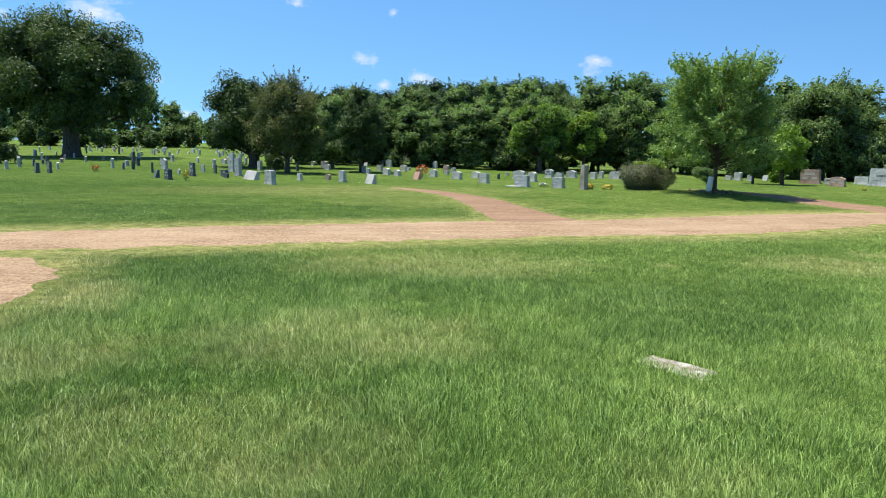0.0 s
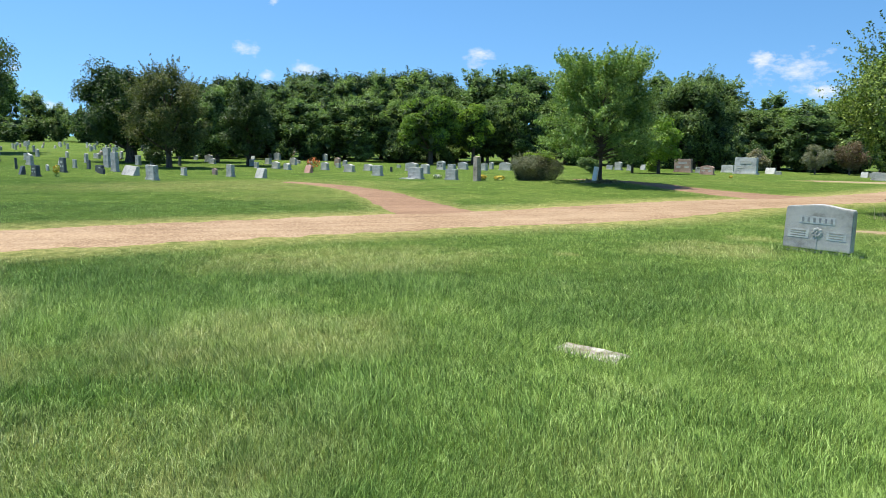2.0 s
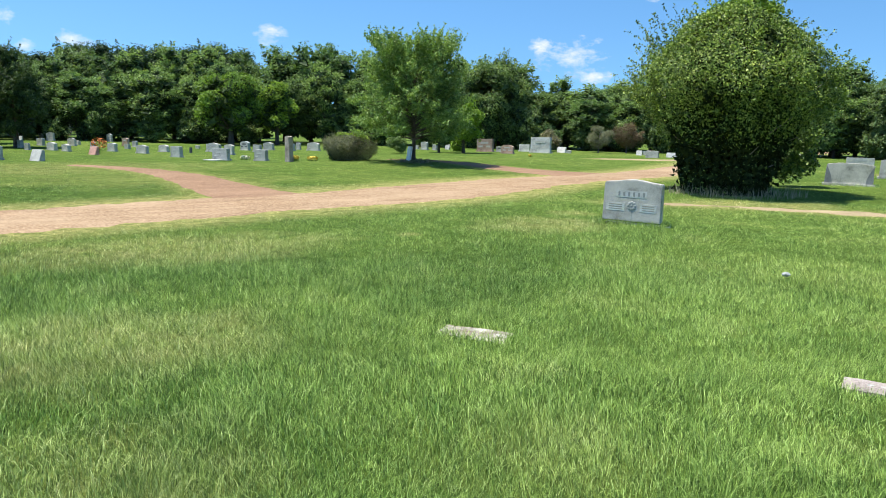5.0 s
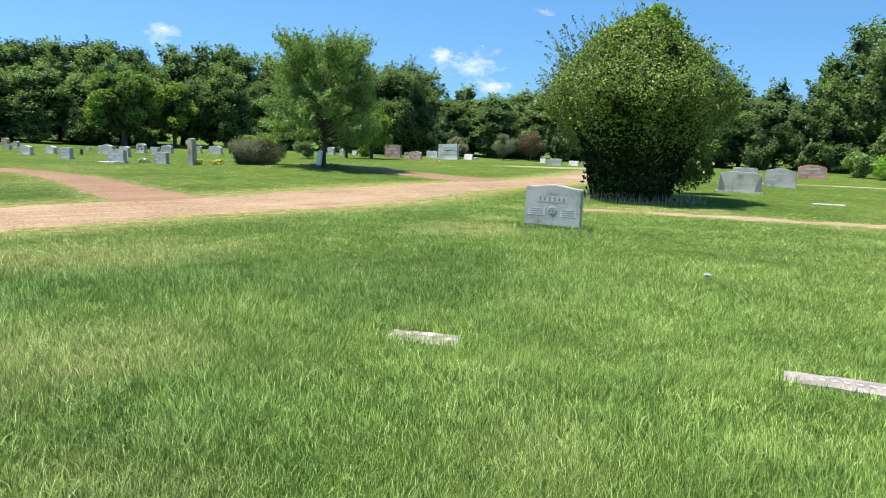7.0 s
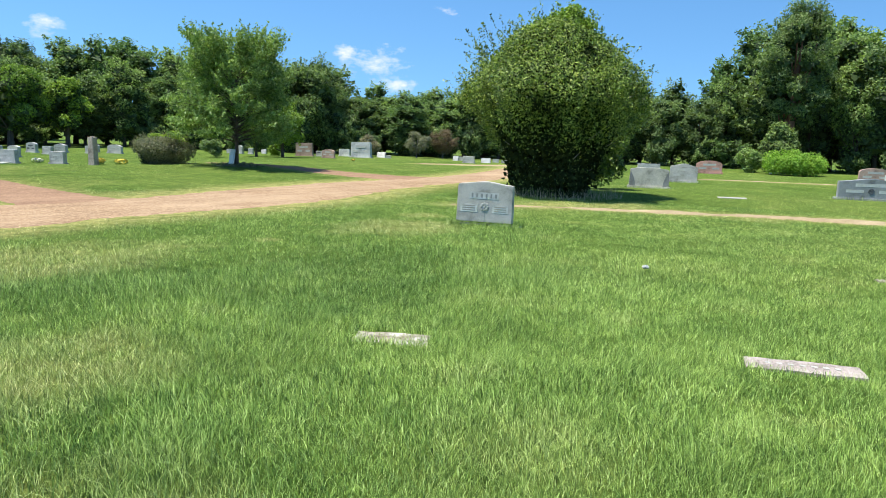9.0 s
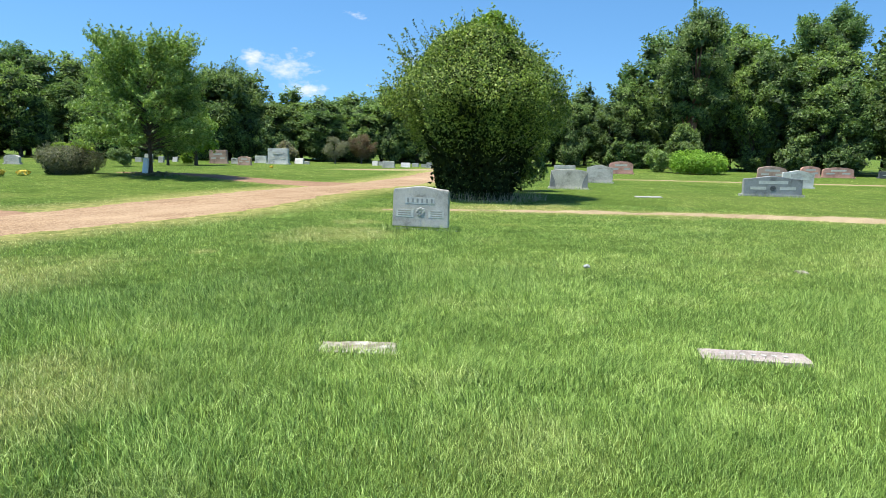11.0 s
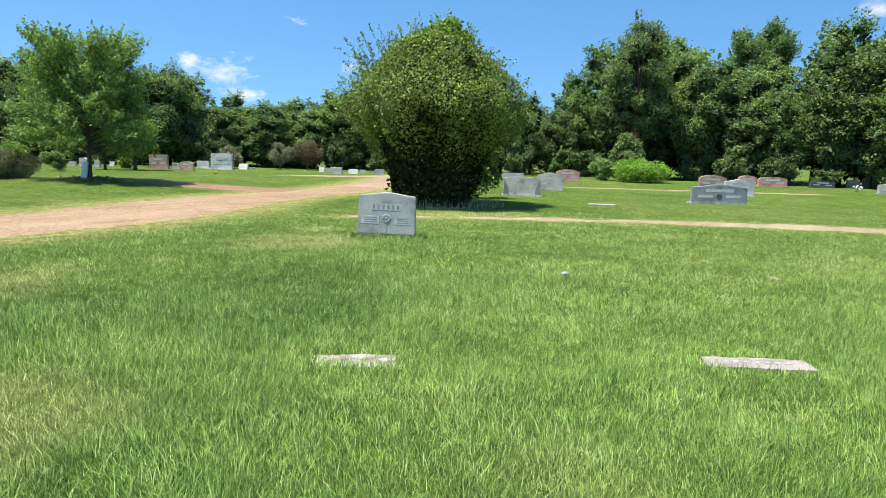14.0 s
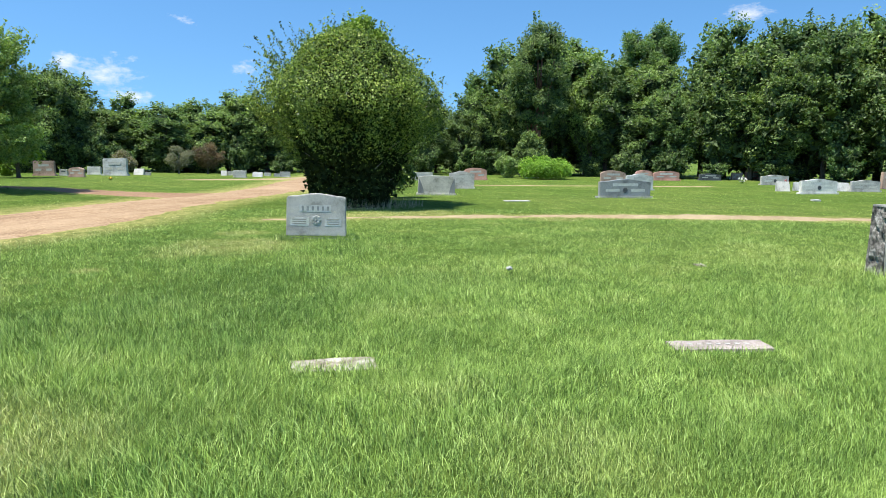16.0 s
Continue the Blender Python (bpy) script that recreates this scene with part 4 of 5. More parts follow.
def trunk_mesh(rng, h, r, fork, lobes, n_limbs=8, sides=8):
    """A tapered trunk with flared foot and limbs that reach into the crown's lobes."""
    bm = bmesh.new()
    lean = rng.normal(0, 0.03, 2) * h
    pts = [(lean[0] * u * u, lean[1] * u * u, h * u - 0.1) for u in (0, 0.03, 0.1, 0.25, 0.5, 0.75, 0.95)]
    tube(bm, pts, [r * k for k in (1.5, 1.2, 1.0, 0.85, 0.6, 0.35, 0.1)], sides)
    for k in rng.permutation(len(lobes))[:n_limbs]:
        c = np.array(lobes[k][:3])
        s = min(max(fork, c[2] * rng.uniform(0.3, 0.6)), h * 0.8)
        u = (s + 0.1) / h
        a = np.array([lean[0] * u * u, lean[1] * u * u, s])
        mid = (a + c) / 2 + [0, 0, -0.06 * h * rng.uniform(0, 1)]
        rr = r * 0.38 * (1 - 0.6 * u)
        tube(bm, [a, (a * 0.6 + mid * 0.4), mid, c * 0.6 + mid * 0.4, c], [rr, rr * 0.85, rr * 0.65, rr * 0.4, rr * 0.12], 6)
    return bm


def crown_points(rng, lobes, n, shell=0.35, low=0.55):
    """Leaf places and facings spread over the outer part of many lobes."""
    lobes = np.array(lobes)
    area = lobes[:, 3] * lobes[:, 4] + lobes[:, 4] * lobes[:, 5]
    k = rng.choice(len(lobes), n, p=area / area.sum())
    d = rng.normal(size=(n, 3))
    d /= np.linalg.norm(d, axis=1, keepdims=True)
    flip = (d[:, 2] < 0) & (rng.random(n) > low)
    d[flip, 2] *= -1
    r = 1.0 - np.abs(rng.normal(0, shell, n)).clip(0, 0.95)
    r += (rng.random(n) < 0.05) * rng.uniform(0, 0.25, n)
    p = lobes[k, :3] + d * lobes[k, 3:6] * r[:, None]
    return p, d * 0.6 + rng.normal(size=(n, 3)) * 0.75 + [0, 0, 0.42]


def lobes_in(rng, n, cx, cz, rx, rz, size, taper=0.0, z_low=None):
    """n lobes filling an egg of half-width rx and half-height rz round height cz, narrower upwards by taper."""
    out = []
    while len(out) < n:
        u = rng.uniform(-1, 1, 3)
        q = np.linalg.norm(u)
        if q > 1 or q < 0.35:
            continue
        s = 1 - taper * (u[2] * 0.5 + 0.5)
        z = cz + u[2] * rz
        f = size * rng.uniform(0.7, 1.3)
        out.append((cx + u[0] * rx * s, u[1] * rx * s, max(z, f * 0.55) if z_low is None else max(z, z_low), f, f, f * rng.uniform(0.75, 1.15)))
    return out


def tree(name, label, category, x, y, seed, h, rx, low, leafm, n, leaf, lobes=26, lobe=None, taper=0.25, trunk_r=None, bark=None, shell=0.35, group="", aspect=0.55, limbs=8, extra=(), three=False, shoots=0, reach=0.6, inner=0, inner_size=0.0):
    """A tree of height h whose crown is rx wide to each side and begins at height low."""
    rng = np.random.default_rng(seed)
    root = thing(name, label, category, pose(x, y, float(gz(x, y))), group)
    size = lobe or rx * 0.42
    rz = (h - low) / 2
    lb = lobes_in(rng, lobes, 0, low + rz * 0.98, max(rx - size * 0.7, 0.1), max(rz - size * 0.5, 0.1), size, taper)
    # stretch the lobes so that they fill the wanted height and width
    q = np.array(lb)
    kz = (h - low) / max((q[:, 2] + q[:, 5]).max() - low, 0.1)
    q[:, 2] = np.where(q[:, 2] > low, low + (q[:, 2] - low) * kz, q[:, 2])
    q[:, :2] *= rx / np.percentile(np.hypot(q[:, 0], q[:, 1]) + q[:, 3] * 0.9, 95)
    lb = [tuple(v) for v in q] + list(extra)
    if trunk_r:
        part("trunk", mesh_bm("trunk", trunk_mesh(rng, h * 0.85, trunk_r, low * 0.8, lb, limbs), bark or BARK, True), root)
    p, d = crown_points(rng, lb, n, shell)
    if shoots:
        # single leafy shoots that stand out of the upper crown
        high = q[q[:, 2] + q[:, 5] > low + (h - low) * 0.45]
        j = rng.integers(0, len(high), shoots)
        out = np.concatenate([high[j, :2] / (rx * 0.8), np.full((shoots, 1), 0.9)], 1) + rng.normal(0, 0.22, (shoots, 3))
        out /= np.linalg.norm(out, axis=1, keepdims=True)
        per = max(8, int(reach * 42))
        s = rng.uniform(0, 1, (shoots, per, 1))
        long = (reach * rng.uniform(0.5, 1.2, (shoots, 1, 1)))
        sp = (high[j, :3] + out * high[j, 3:4] * 0.8)[:, None, :] + out[:, None, :] * s * long + rng.normal(0, 1, (shoots, per, 3)) * leaf * (1.1 - 0.7 * s)
        p = np.concatenate([p, sp.reshape(-1, 3)])
        d = np.concatenate([d, rng.normal(size=(shoots * per, 3)) + [0, 0, 0.4]])
    keep = p[:, 2] > 0.02
    p, d = p[keep], d[keep]
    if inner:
        # larger leaves that fill the inside, the crown's inner shade put into their dark colour
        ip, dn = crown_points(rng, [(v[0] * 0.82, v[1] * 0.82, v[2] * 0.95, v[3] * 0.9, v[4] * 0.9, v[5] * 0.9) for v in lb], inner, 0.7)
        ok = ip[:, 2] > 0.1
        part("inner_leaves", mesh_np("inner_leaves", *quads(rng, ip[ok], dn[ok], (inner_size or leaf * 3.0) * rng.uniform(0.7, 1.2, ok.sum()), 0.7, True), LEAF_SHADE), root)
    part("crown", mesh_np("crown", *quads(rng, p, d, leaf * rng.uniform(0.6, 1.3, len(p)), aspect, three), leafm), root)
    return root


def profile_points(rng, rows, n, shell, bump=0.14, knots=90):
    """Leaf places on a crown whose half-width follows rows of (height, half-width), with knobs and hollows."""
    rows = np.array(rows, float)
    zz = np.linspace(rows[0, 0], rows[-1, 0], 200)
    rr = np.interp(zz, rows[:, 0], rows[:, 1])
    k = rng.choice(200, n, p=(rr + 0.15) / (rr + 0.15).sum())
    z = zz[k] + rng.normal(0, 0.03, n)
    a = rng.uniform(0, math.tau, n)
    r0 = np.interp(z, rows[:, 0], rows[:, 1])
    # knobs: each raises the surface round a place on it
    kz, ka, ks = rng.uniform(rows[0, 0], rows[-1, 0], knots), rng.uniform(0, math.tau, knots), rng.uniform(-1, 1, knots)
    lift = np.zeros(n)
    for i in range(knots):
        da = (a - ka[i] + math.pi) % math.tau - math.pi
        lift += ks[i] * np.exp(-((z - kz[i]) ** 2 + (da * np.maximum(r0, 0.3)) ** 2) / 0.22)
    q = 1 + bump * np.clip(lift, -1.6, 1.6)
    deep = np.abs(rng.normal(0, shell, n)).clip(0, 0.9)
    r = r0 * q * (1 - deep) + (rng.random(n) < 0.08) * rng.uniform(0, 0.22, n)
    p = np.stack([r * np.cos(a), r * np.sin(a), z], 1)
    slope = -np.gradient(rr, zz)[k]
    d = np.stack([np.cos(a), np.sin(a), slope.clip(-1, 2)], 1)
    d /= np.linalg.norm(d, axis=1, keepdims=True)
    return p, d * 0.7 + rng.normal(size=(n, 3)) * 0.7 + [0, 0, 0.35]


def twigs(rng, starts, ways, reach, leaf, per):
    """Leafy shoots: leaves along straight twigs that grow from starts."""
    m = len(starts)
    s = rng.uniform(0, 1, (m, per, 1))
    long = reach * rng.uniform(0.5, 1.2, (m, 1, 1))
    sp = starts[:, None, :] + ways[:, None, :] * s * long + rng.normal(0, 1, (m, per, 3)) * leaf * (1.3 - 0.9 * s)
    return sp.reshape(-1, 3), rng.normal(size=(m * per, 3)) + [0, 0, 0.4]


def branch_tree(name, label, x, y, seed, h, rows, leafm, n, leaf, n_limbs, trunk_r, low, bark):
    """A young tree of single branches: level and drooping low down, steep at the top, leaves in sprays along them."""
    rng = np.random.default_rng(seed)
    root = thing(name, label, "tree", pose(x, y, float(gz(x, y))))
    rows = np.array(rows, float)
    bm = bmesh.new()
    tube(bm, [(0, 0, -0.1), (0, 0, 0.06), (0.01, 0, 0.3), (0.02, 0.02, h * 0.3), (0.0, 0.03, h * 0.6), (0.02, 0.0, h * 0.86)], [trunk_r * v for v in (1.5, 1.2, 1.0, 0.8, 0.5, 0.12)], 9)
    sp, sd = [], []
    per = n // (n_limbs * 14)
    for i in range(n_limbs):
        u = (i + 0.5) / n_limbs
        z0 = low + (h * 0.8 - low) * u ** 0.9
        az = i * 2.399 + rng.normal(0, 0.25)
        steep = 0.1 + 1.5 * u ** 1.3 + rng.normal(0, 0.1)
        z1 = min(z0 + rng.uniform(0.1, 0.5) + 1.7 * u * u + 0.25 * u, h)
        far = float(np.interp(z1, rows[:, 0], rows[:, 1])) * rng.uniform(0.72, 1.05)
        a = np.array([0, 0, z0 - 0.25])
        b = np.array([far * math.cos(az), far * math.sin(az), z1 - 0.35 * (1 - u) * rng.uniform(0.4, 1.4)])
        mid = (a + b) / 2 + [0, 0, 0.22 * (1 - u)]
        tube(bm, [a, a * 0.5 + mid * 0.5 + [0, 0, 0.03], mid, mid * 0.4 + b * 0.6 + [0, 0, 0.04], b], [trunk_r * v * (1 - 0.5 * u) for v in (0.34, 0.27, 0.2, 0.13, 0.04)], 5)
        m = 14
        t = rng.uniform(0.22, 1.0, m) ** 0.75
        st = np.where(t[:, None] < 0.5, a + (mid - a) * (t[:, None] * 2), mid + (b - mid) * (t[:, None] * 2 - 1))
        out = np.array([math.cos(az), math.sin(az), 0.25 + steep * 0.7])
        w = out / np.linalg.norm(out) + rng.normal(0, 0.5, (m, 3)) * [1, 1, 0.45]
        w /= np.linalg.norm(w, axis=1, keepdims=True)
        p, d = twigs(rng, st, w, 0.3 + 0.42 * float(far > 1.0), leaf * 1.3, per)
        sp.append(p)
        sd.append(d)
    # leaders that stand clear of the crown's top
    m = 26
    az = np.arange(m) * 2.399 + 0.6
    rr = 0.25 + 1.15 * np.sqrt((np.arange(m) + 0.5) / m)
    st = np.stack([rr * np.cos(az), rr * np.sin(az), h * 0.84 - 0.22 * rr + rng.normal(0, 0.1, m)], 1)
    w = np.stack([0.28 * rr * np.cos(az), 0.28 * rr * np.sin(az), np.ones(m)], 1) + rng.normal(0, 0.1, (m, 3))
    w /= np.linalg.norm(w, axis=1, keepdims=True)
    p, d = twigs(rng, st, w, 1.05, leaf * 1.5, 150)
    sp.append(p)
    sd.append(d)
    part("trunk", mesh_bm("trunk", bm, bark, True), root)
    p, d = np.concatenate(sp), np.concatenate(sd)
    part("crown", mesh_np("crown", *quads(rng, p, d, leaf * rng.uniform(0.6, 1.3, len(p)), 0.6, True), leafm), root)
    return root


# the big dark oak, its neighbours and the single trees on the slope
tree("oak_tree", "broad old dark-green oak with a thick trunk", "tree", -27.5, 68, 21, 13.6, 8.4, 2.0, LEAF_OAK, 95000, 0.105, 130, 1.6, 0.2, 0.75, limbs=14, three=True, aspect=0.7, shell=0.4, inner=6000, inner_size=0.5)
tree("tree", "dense dark-green tree with a dark trunk", "tree", -8.6, 51.5, 22, 6.9, 4.0, 1.0, LEAF_OAK, 36000, 0.075, 80, 0.85, 0.3, 0.36, three=True, aspect=0.7, shell=0.42, inner=4000, inner_size=0.28)
tree("tree", "olive-brown leafy tree with a slender trunk", "tree", -5.3, 42.5, 23, 5.9, 2.6, 0.7, LEAF_BROWN, 38000, 0.05, 110, 0.5, 0.35, 0.15, three=True, aspect=0.7, shell=0.5, shoots=120, reach=0.7, limbs=16, inner=2000, inner_size=0.16)
tree("tree", "narrow dark-green tree with a pointed crown", "tree", -0.9, 46, 24, 5.6, 2.0, 0.5, LEAF_OAK, 26000, 0.055, 80, 0.45, 0.75, 0.14, three=True, aspect=0.7, shell=0.45, shoots=60, reach=0.5, inner=2500, inner_size=0.2)
tree("tree", "loose green tree at the wood's edge", "tree", -3.0, 51, 30, 5.3, 1.9, 0.5, LEAF_WOOD, 18000, 0.065, 60, 0.5, 0.6, 0.14, three=True, aspect=0.7, shell=0.45, inner=1500, inner_size=0.22)
tree("tree", "bright yellow-green rounded tree before the woods", "tree", 12.2, 50.5, 25, 5.2, 2.8, 0.9, LEAF_YELLOW, 24000, 0.07, 60, 0.62, 0.15, 0.2, three=True, aspect=0.7, shell=0.3, inner=5000, inner_size=0.28)
tree("tree", "smaller yellow-green tree before the woods", "tree", 15.7, 51.0, 26, 4.6, 1.9, 0.8, LEAF_YELLOW, 14000, 0.07, 40, 0.5, 0.15, 0.15, three=True, aspect=0.7, shell=0.3, inner=3000, inner_size=0.25)
branch_tree("young_tree", "young light-green maple with upright branch tips", 12.82, 25.2, 27, 4.75, [(0.6, 2.1), (1.3, 2.3), (2.3, 2.4), (3.4, 2.05), (4.2, 1.85), (4.8, 1.6), (5.4, 1.2)], LEAF_YOUNG, 78000, 0.048, 130, 0.078, 1.1, BARK)

# the big holly: an egg on a narrower foot, its inner shade painted as near-black leaves, with loose shoots and a vine
# over its top
hrng = np.random.default_rng(28)
holly = thing("big_shrub", "large dense holly shrub, dark and leafy to the ground", "shrub", pose(16.06, 12.64, float(gz(16.06, 12.64))))
HOLLY = [(0.0, 1.15), (0.4, 1.3), (1.0, 1.5), (1.5, 1.85), (2.0, 2.2), (2.65, 2.5), (3.3, 2.5), (3.8, 2.2), (4.3, 1.65), (4.75, 1.05), (5.15, 0.4)]
hb = bmesh.new()
tube(hb, [(0, 0, -0.1), (0, 0, 0.1), (0.03, 0.02, 1.2), (0, 0.05, 2.6), (0.02, 0, 4.6)], [0.2, 0.15, 0.12, 0.09, 0.02], 8)
for i in range(40):
    u, az = (i + 0.5) / 40, i * 2.399
    z1 = 0.6 + 4.0 * u
    r1 = float(np.interp(z1, [v[0] for v in HOLLY], [v[1] for v in HOLLY])) * 0.9
    a, b = np.array([0, 0, z1 * 0.5]), np.array([r1 * math.cos(az), r1 * math.sin(az), z1])
    tube(hb, [a, (a + b) / 2 + [0, 0, -0.1], b], [0.05, 0.03, 0.008], 5)
part("trunk", mesh_bm("trunk", hb, BARK_PALE, True), holly)
# shade inside and at the foot, put into the colour of these leaves
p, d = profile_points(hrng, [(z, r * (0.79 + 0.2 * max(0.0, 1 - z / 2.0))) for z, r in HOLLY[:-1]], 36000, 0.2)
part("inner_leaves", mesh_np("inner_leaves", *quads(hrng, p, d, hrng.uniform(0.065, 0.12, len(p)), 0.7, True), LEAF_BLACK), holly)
p, d = profile_points(hrng, HOLLY, 115000, 0.14, 0.2, 170)
# few outer leaves low down, so the shade-coloured inner leaves darken the foot
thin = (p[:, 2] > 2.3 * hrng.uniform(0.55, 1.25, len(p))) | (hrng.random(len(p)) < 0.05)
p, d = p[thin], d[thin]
j = hrng.integers(0, len(p), 760)
j = j[p[j, 2] > 2.0]
out = p[j] * [0.35, 0.35, 0] + [0, 0, 0.75] + hrng.normal(0, 0.3, (len(j), 3))
out /= np.linalg.norm(out, axis=1, keepdims=True)
p2, d2 = twigs(hrng, p[j], out, 0.5, 0.045, 24)
# long loose shoots that stand out of one shoulder
st = np.array([-1.15, 1.7, 3.75]) + hrng.normal(0, 0.2, (26, 3)) * [1, 1, 1.6]
out = np.array([-0.3, 0.45, 0.8]) + hrng.normal(0, 0.3, (26, 3))
out /= np.linalg.norm(out, axis=1, keepdims=True)
p3, d3 = twigs(hrng, st, out, 1.0, 0.045, 55)
p, d = np.concatenate([p, p2, p3]), np.concatenate([d, d2, d3])
part("crown", mesh_np("crown", *quads(hrng, p, d, 0.033 * hrng.uniform(0.6, 1.5, len(p)), 0.6, True), LEAF_HOLLY), holly)
rng = np.random.default_rng(77)
p, d = crown_points(rng, [(0.1, 0.0, 5.0, 0.65, 0.65, 0.4), (0.35, -0.5, 4.9, 0.45, 0.45, 0.3), (-0.35, 0.6, 4.75, 0.5, 0.5, 0.3), (0.2, -0.25, 5.3, 0.32, 0.32, 0.3)], 6500, 0.5)
j = rng.integers(0, len(p), 40)
out = rng.normal(0, 0.45, (40, 3)) + [0, 0, 0.9]
p2, d2 = twigs(rng, p[j], out / np.linalg.norm(out, axis=1, keepdims=True), 0.5, 0.03, 16)
p, d = np.concatenate([p, p2]), np.concatenate([d, d2])
part("climbing_vine", mesh_np("climbing_vine", *quads(rng, p, d, rng.uniform(0.03, 0.06, len(p)), 0.6), LEAF_YELLOW), holly, label="bright green vine over the top")
tree("shrub", "yellowish-green shrub behind the big holly", "shrub", 20.2, 13.2, 29, 2.0, 0.9, 0.05, LEAF_HOLLY, 6000, 0.06, 22, 0.35, 0.1)
low = thing("low_bush", "low purple-brown bush with green shoots on top", "bush", pose(10.78, 27.38, float(gz(10.78, 27.38))))
BUSH = [(0.0, 0.66), (0.25, 0.85), (0.55, 1.0), (0.8, 0.98), (0.93, 0.75), (1.02, 0.35)]
# dark filling leaves: the bush's inner shade is in their colour
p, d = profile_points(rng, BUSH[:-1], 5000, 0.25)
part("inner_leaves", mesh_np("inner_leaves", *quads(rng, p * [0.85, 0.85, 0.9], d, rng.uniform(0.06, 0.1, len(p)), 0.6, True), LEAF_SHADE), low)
p, d = profile_points(rng, BUSH, 24000, 0.2, 0.34, 46)
j = rng.integers(0, len(p), 300)
out = p[j] * [0.7, 0.7, 0] + [0, 0, 0.8] + rng.normal(0, 0.3, (300, 3))
p2, d2 = twigs(rng, p[j], out / np.linalg.norm(out, axis=1, keepdims=True), 0.34, 0.018, 18)
p, d = np.concatenate([p, p2]), np.concatenate([d, d2])
part("crown", mesh_np("crown", *quads(rng, p, d, rng.uniform(0.016, 0.036, len(p)), 0.55, True), LEAF_PURPLE), low)
p, d = crown_points(rng, [(0.45, -0.05, 1.0, 0.42, 0.35, 0.2), (0.7, -0.2, 0.85, 0.3, 0.3, 0.2), (-0.1, 0.1, 1.05, 0.3, 0.3, 0.12)], 1500, 0.5)
part("green_shoots", mesh_np("green_shoots", *quads(rng, p, d, rng.uniform(0.03, 0.055, len(p)), 0.5), LEAF_YELLOW), low, label="fresh light green shoots")
tree("shrub", "rounded bright yellow-green shrub before the woods", "shrub", 45.0, 14.4, 32, 1.6, 1.95, 0.02, LEAF_LIME, 17000, 0.06, 44, 0.5, 0.0, shell=0.3, extra=[(1.3 * math.cos(k * 0.7), 1.3 * math.sin(k * 0.7), 0.4, 0.55, 0.55, 0.45) for k in range(9)])
tree("shrub", "loose dark green shrub at the wood's edge", "shrub", 45.6, 17.4, 33, 1.6, 1.0, 0.02, LEAF_WOOD, 5000, 0.09, 24, 0.4, 0.1)
tree("shrub", "dark leafy thicket before the tall tree", "shrub", 48.6, 16.6, 43, 3.4, 1.5, 0.02, LEAF_DEEP, 9000, 0.075, 40, 0.5, 0.3, three=True, aspect=0.7, inner=900, inner_size=0.25)
tree("crape_myrtle", "bushy crape myrtle with reddish leaves", "shrub", 36.1, 35.9, 34, 2.2, 1.15, 0.25, LEAF_RED, 9000, 0.042, 34, 0.3, -0.75, 0.05, BARK_PALE, limbs=14)
tree("shrub", "grey twiggy shrub with bare upright stems", "shrub", 33.8, 36.3, 35, 1.9, 1.0, 0.2, LEAF_GREY, 7000, 0.036, 30, 0.26, -0.7, 0.05, BARK_PALE, limbs=12)
tree("shrub", "dark purple-brown shrub behind the monument", "shrub", 30.5, 37.7, 36, 1.5, 0.85, 0.1, LEAF_PURPLE, 5000, 0.07, 22, 0.38, 0.1)
tree("shrub", "small clipped round green shrub", "shrub", 17.8, 36.0, 37, 1.0, 0.6, 0.02, LEAF_DEEP, 4000, 0.05, 14, 0.25, 0.0)
tree("shrub", "small dark clipped shrub on the far slope", "shrub", -25.5, 51.5, 38, 1.5, 0.95, 0.02, LEAF_OAK, 3000, 0.09, 18, 0.4, 0.0)
tree("shrub", "dark round shrub between the slope trees", "shrub", -6.4, 45.5, 39, 1.2, 0.75, 0.02, LEAF_OAK, 3000, 0.08, 14, 0.35, 0.0)
tree("small_tree", "small bright green tree beside the monuments", "tree", 22.6, 36.4, 40, 3.4, 1.5, 0.4, LEAF_YELLOW, 5000, 0.1, 20, 0.55, 0.3, 0.1)
tree("shrub", "small yellow-green shrub beside a brown headstone", "shrub", 24.1, 39.4, 41, 0.75, 0.5, 0.02, LEAF_YELLOW, 3000, 0.06, 14, 0.3, 0.1)
tree("small_tree", "small dark tree before the woods", "tree", 21.5, 37.5, 42, 3.0, 1.2, 0.5, LEAF_OAK, 4000, 0.1, 18, 0.5, 0.2, 0.08)

# ---------------------------------------------------------------- the woods all round
SKYLINE = [(-3, 4.3), (1.6, 4.2), (4.3, 4.7), (9.2, 5.2), (15, 5.5), (17.2, 4.9), (21.4, 5.8), (31.3, 5.8), (37.3, 5.4), (39.2, 3.9), (43.7, 3.6), (46, 4.2), (50, 4.5), (61, 4.8), (66, 5.3),
           (68.4, 6.3), (71, 9.0), (73.5, 10.2), (75, 9.5), (76.5, 8.2), (78.5, 7.7), (81, 7.3), (84.3, 7.4), (87, 10.0), (92, 10.4), (98, 10.8), (112, 10.5)]
EDGE = [(-4, 60), (10, 57), (30, 56), (36, 55), (50, 56), (62, 56), (68, 58), (85, 57), (112, 56)]


def interp(rows, a):
    return float(np.interp(a, [r[0] for r in rows], [r[1] for r in rows]))


FOREST = []
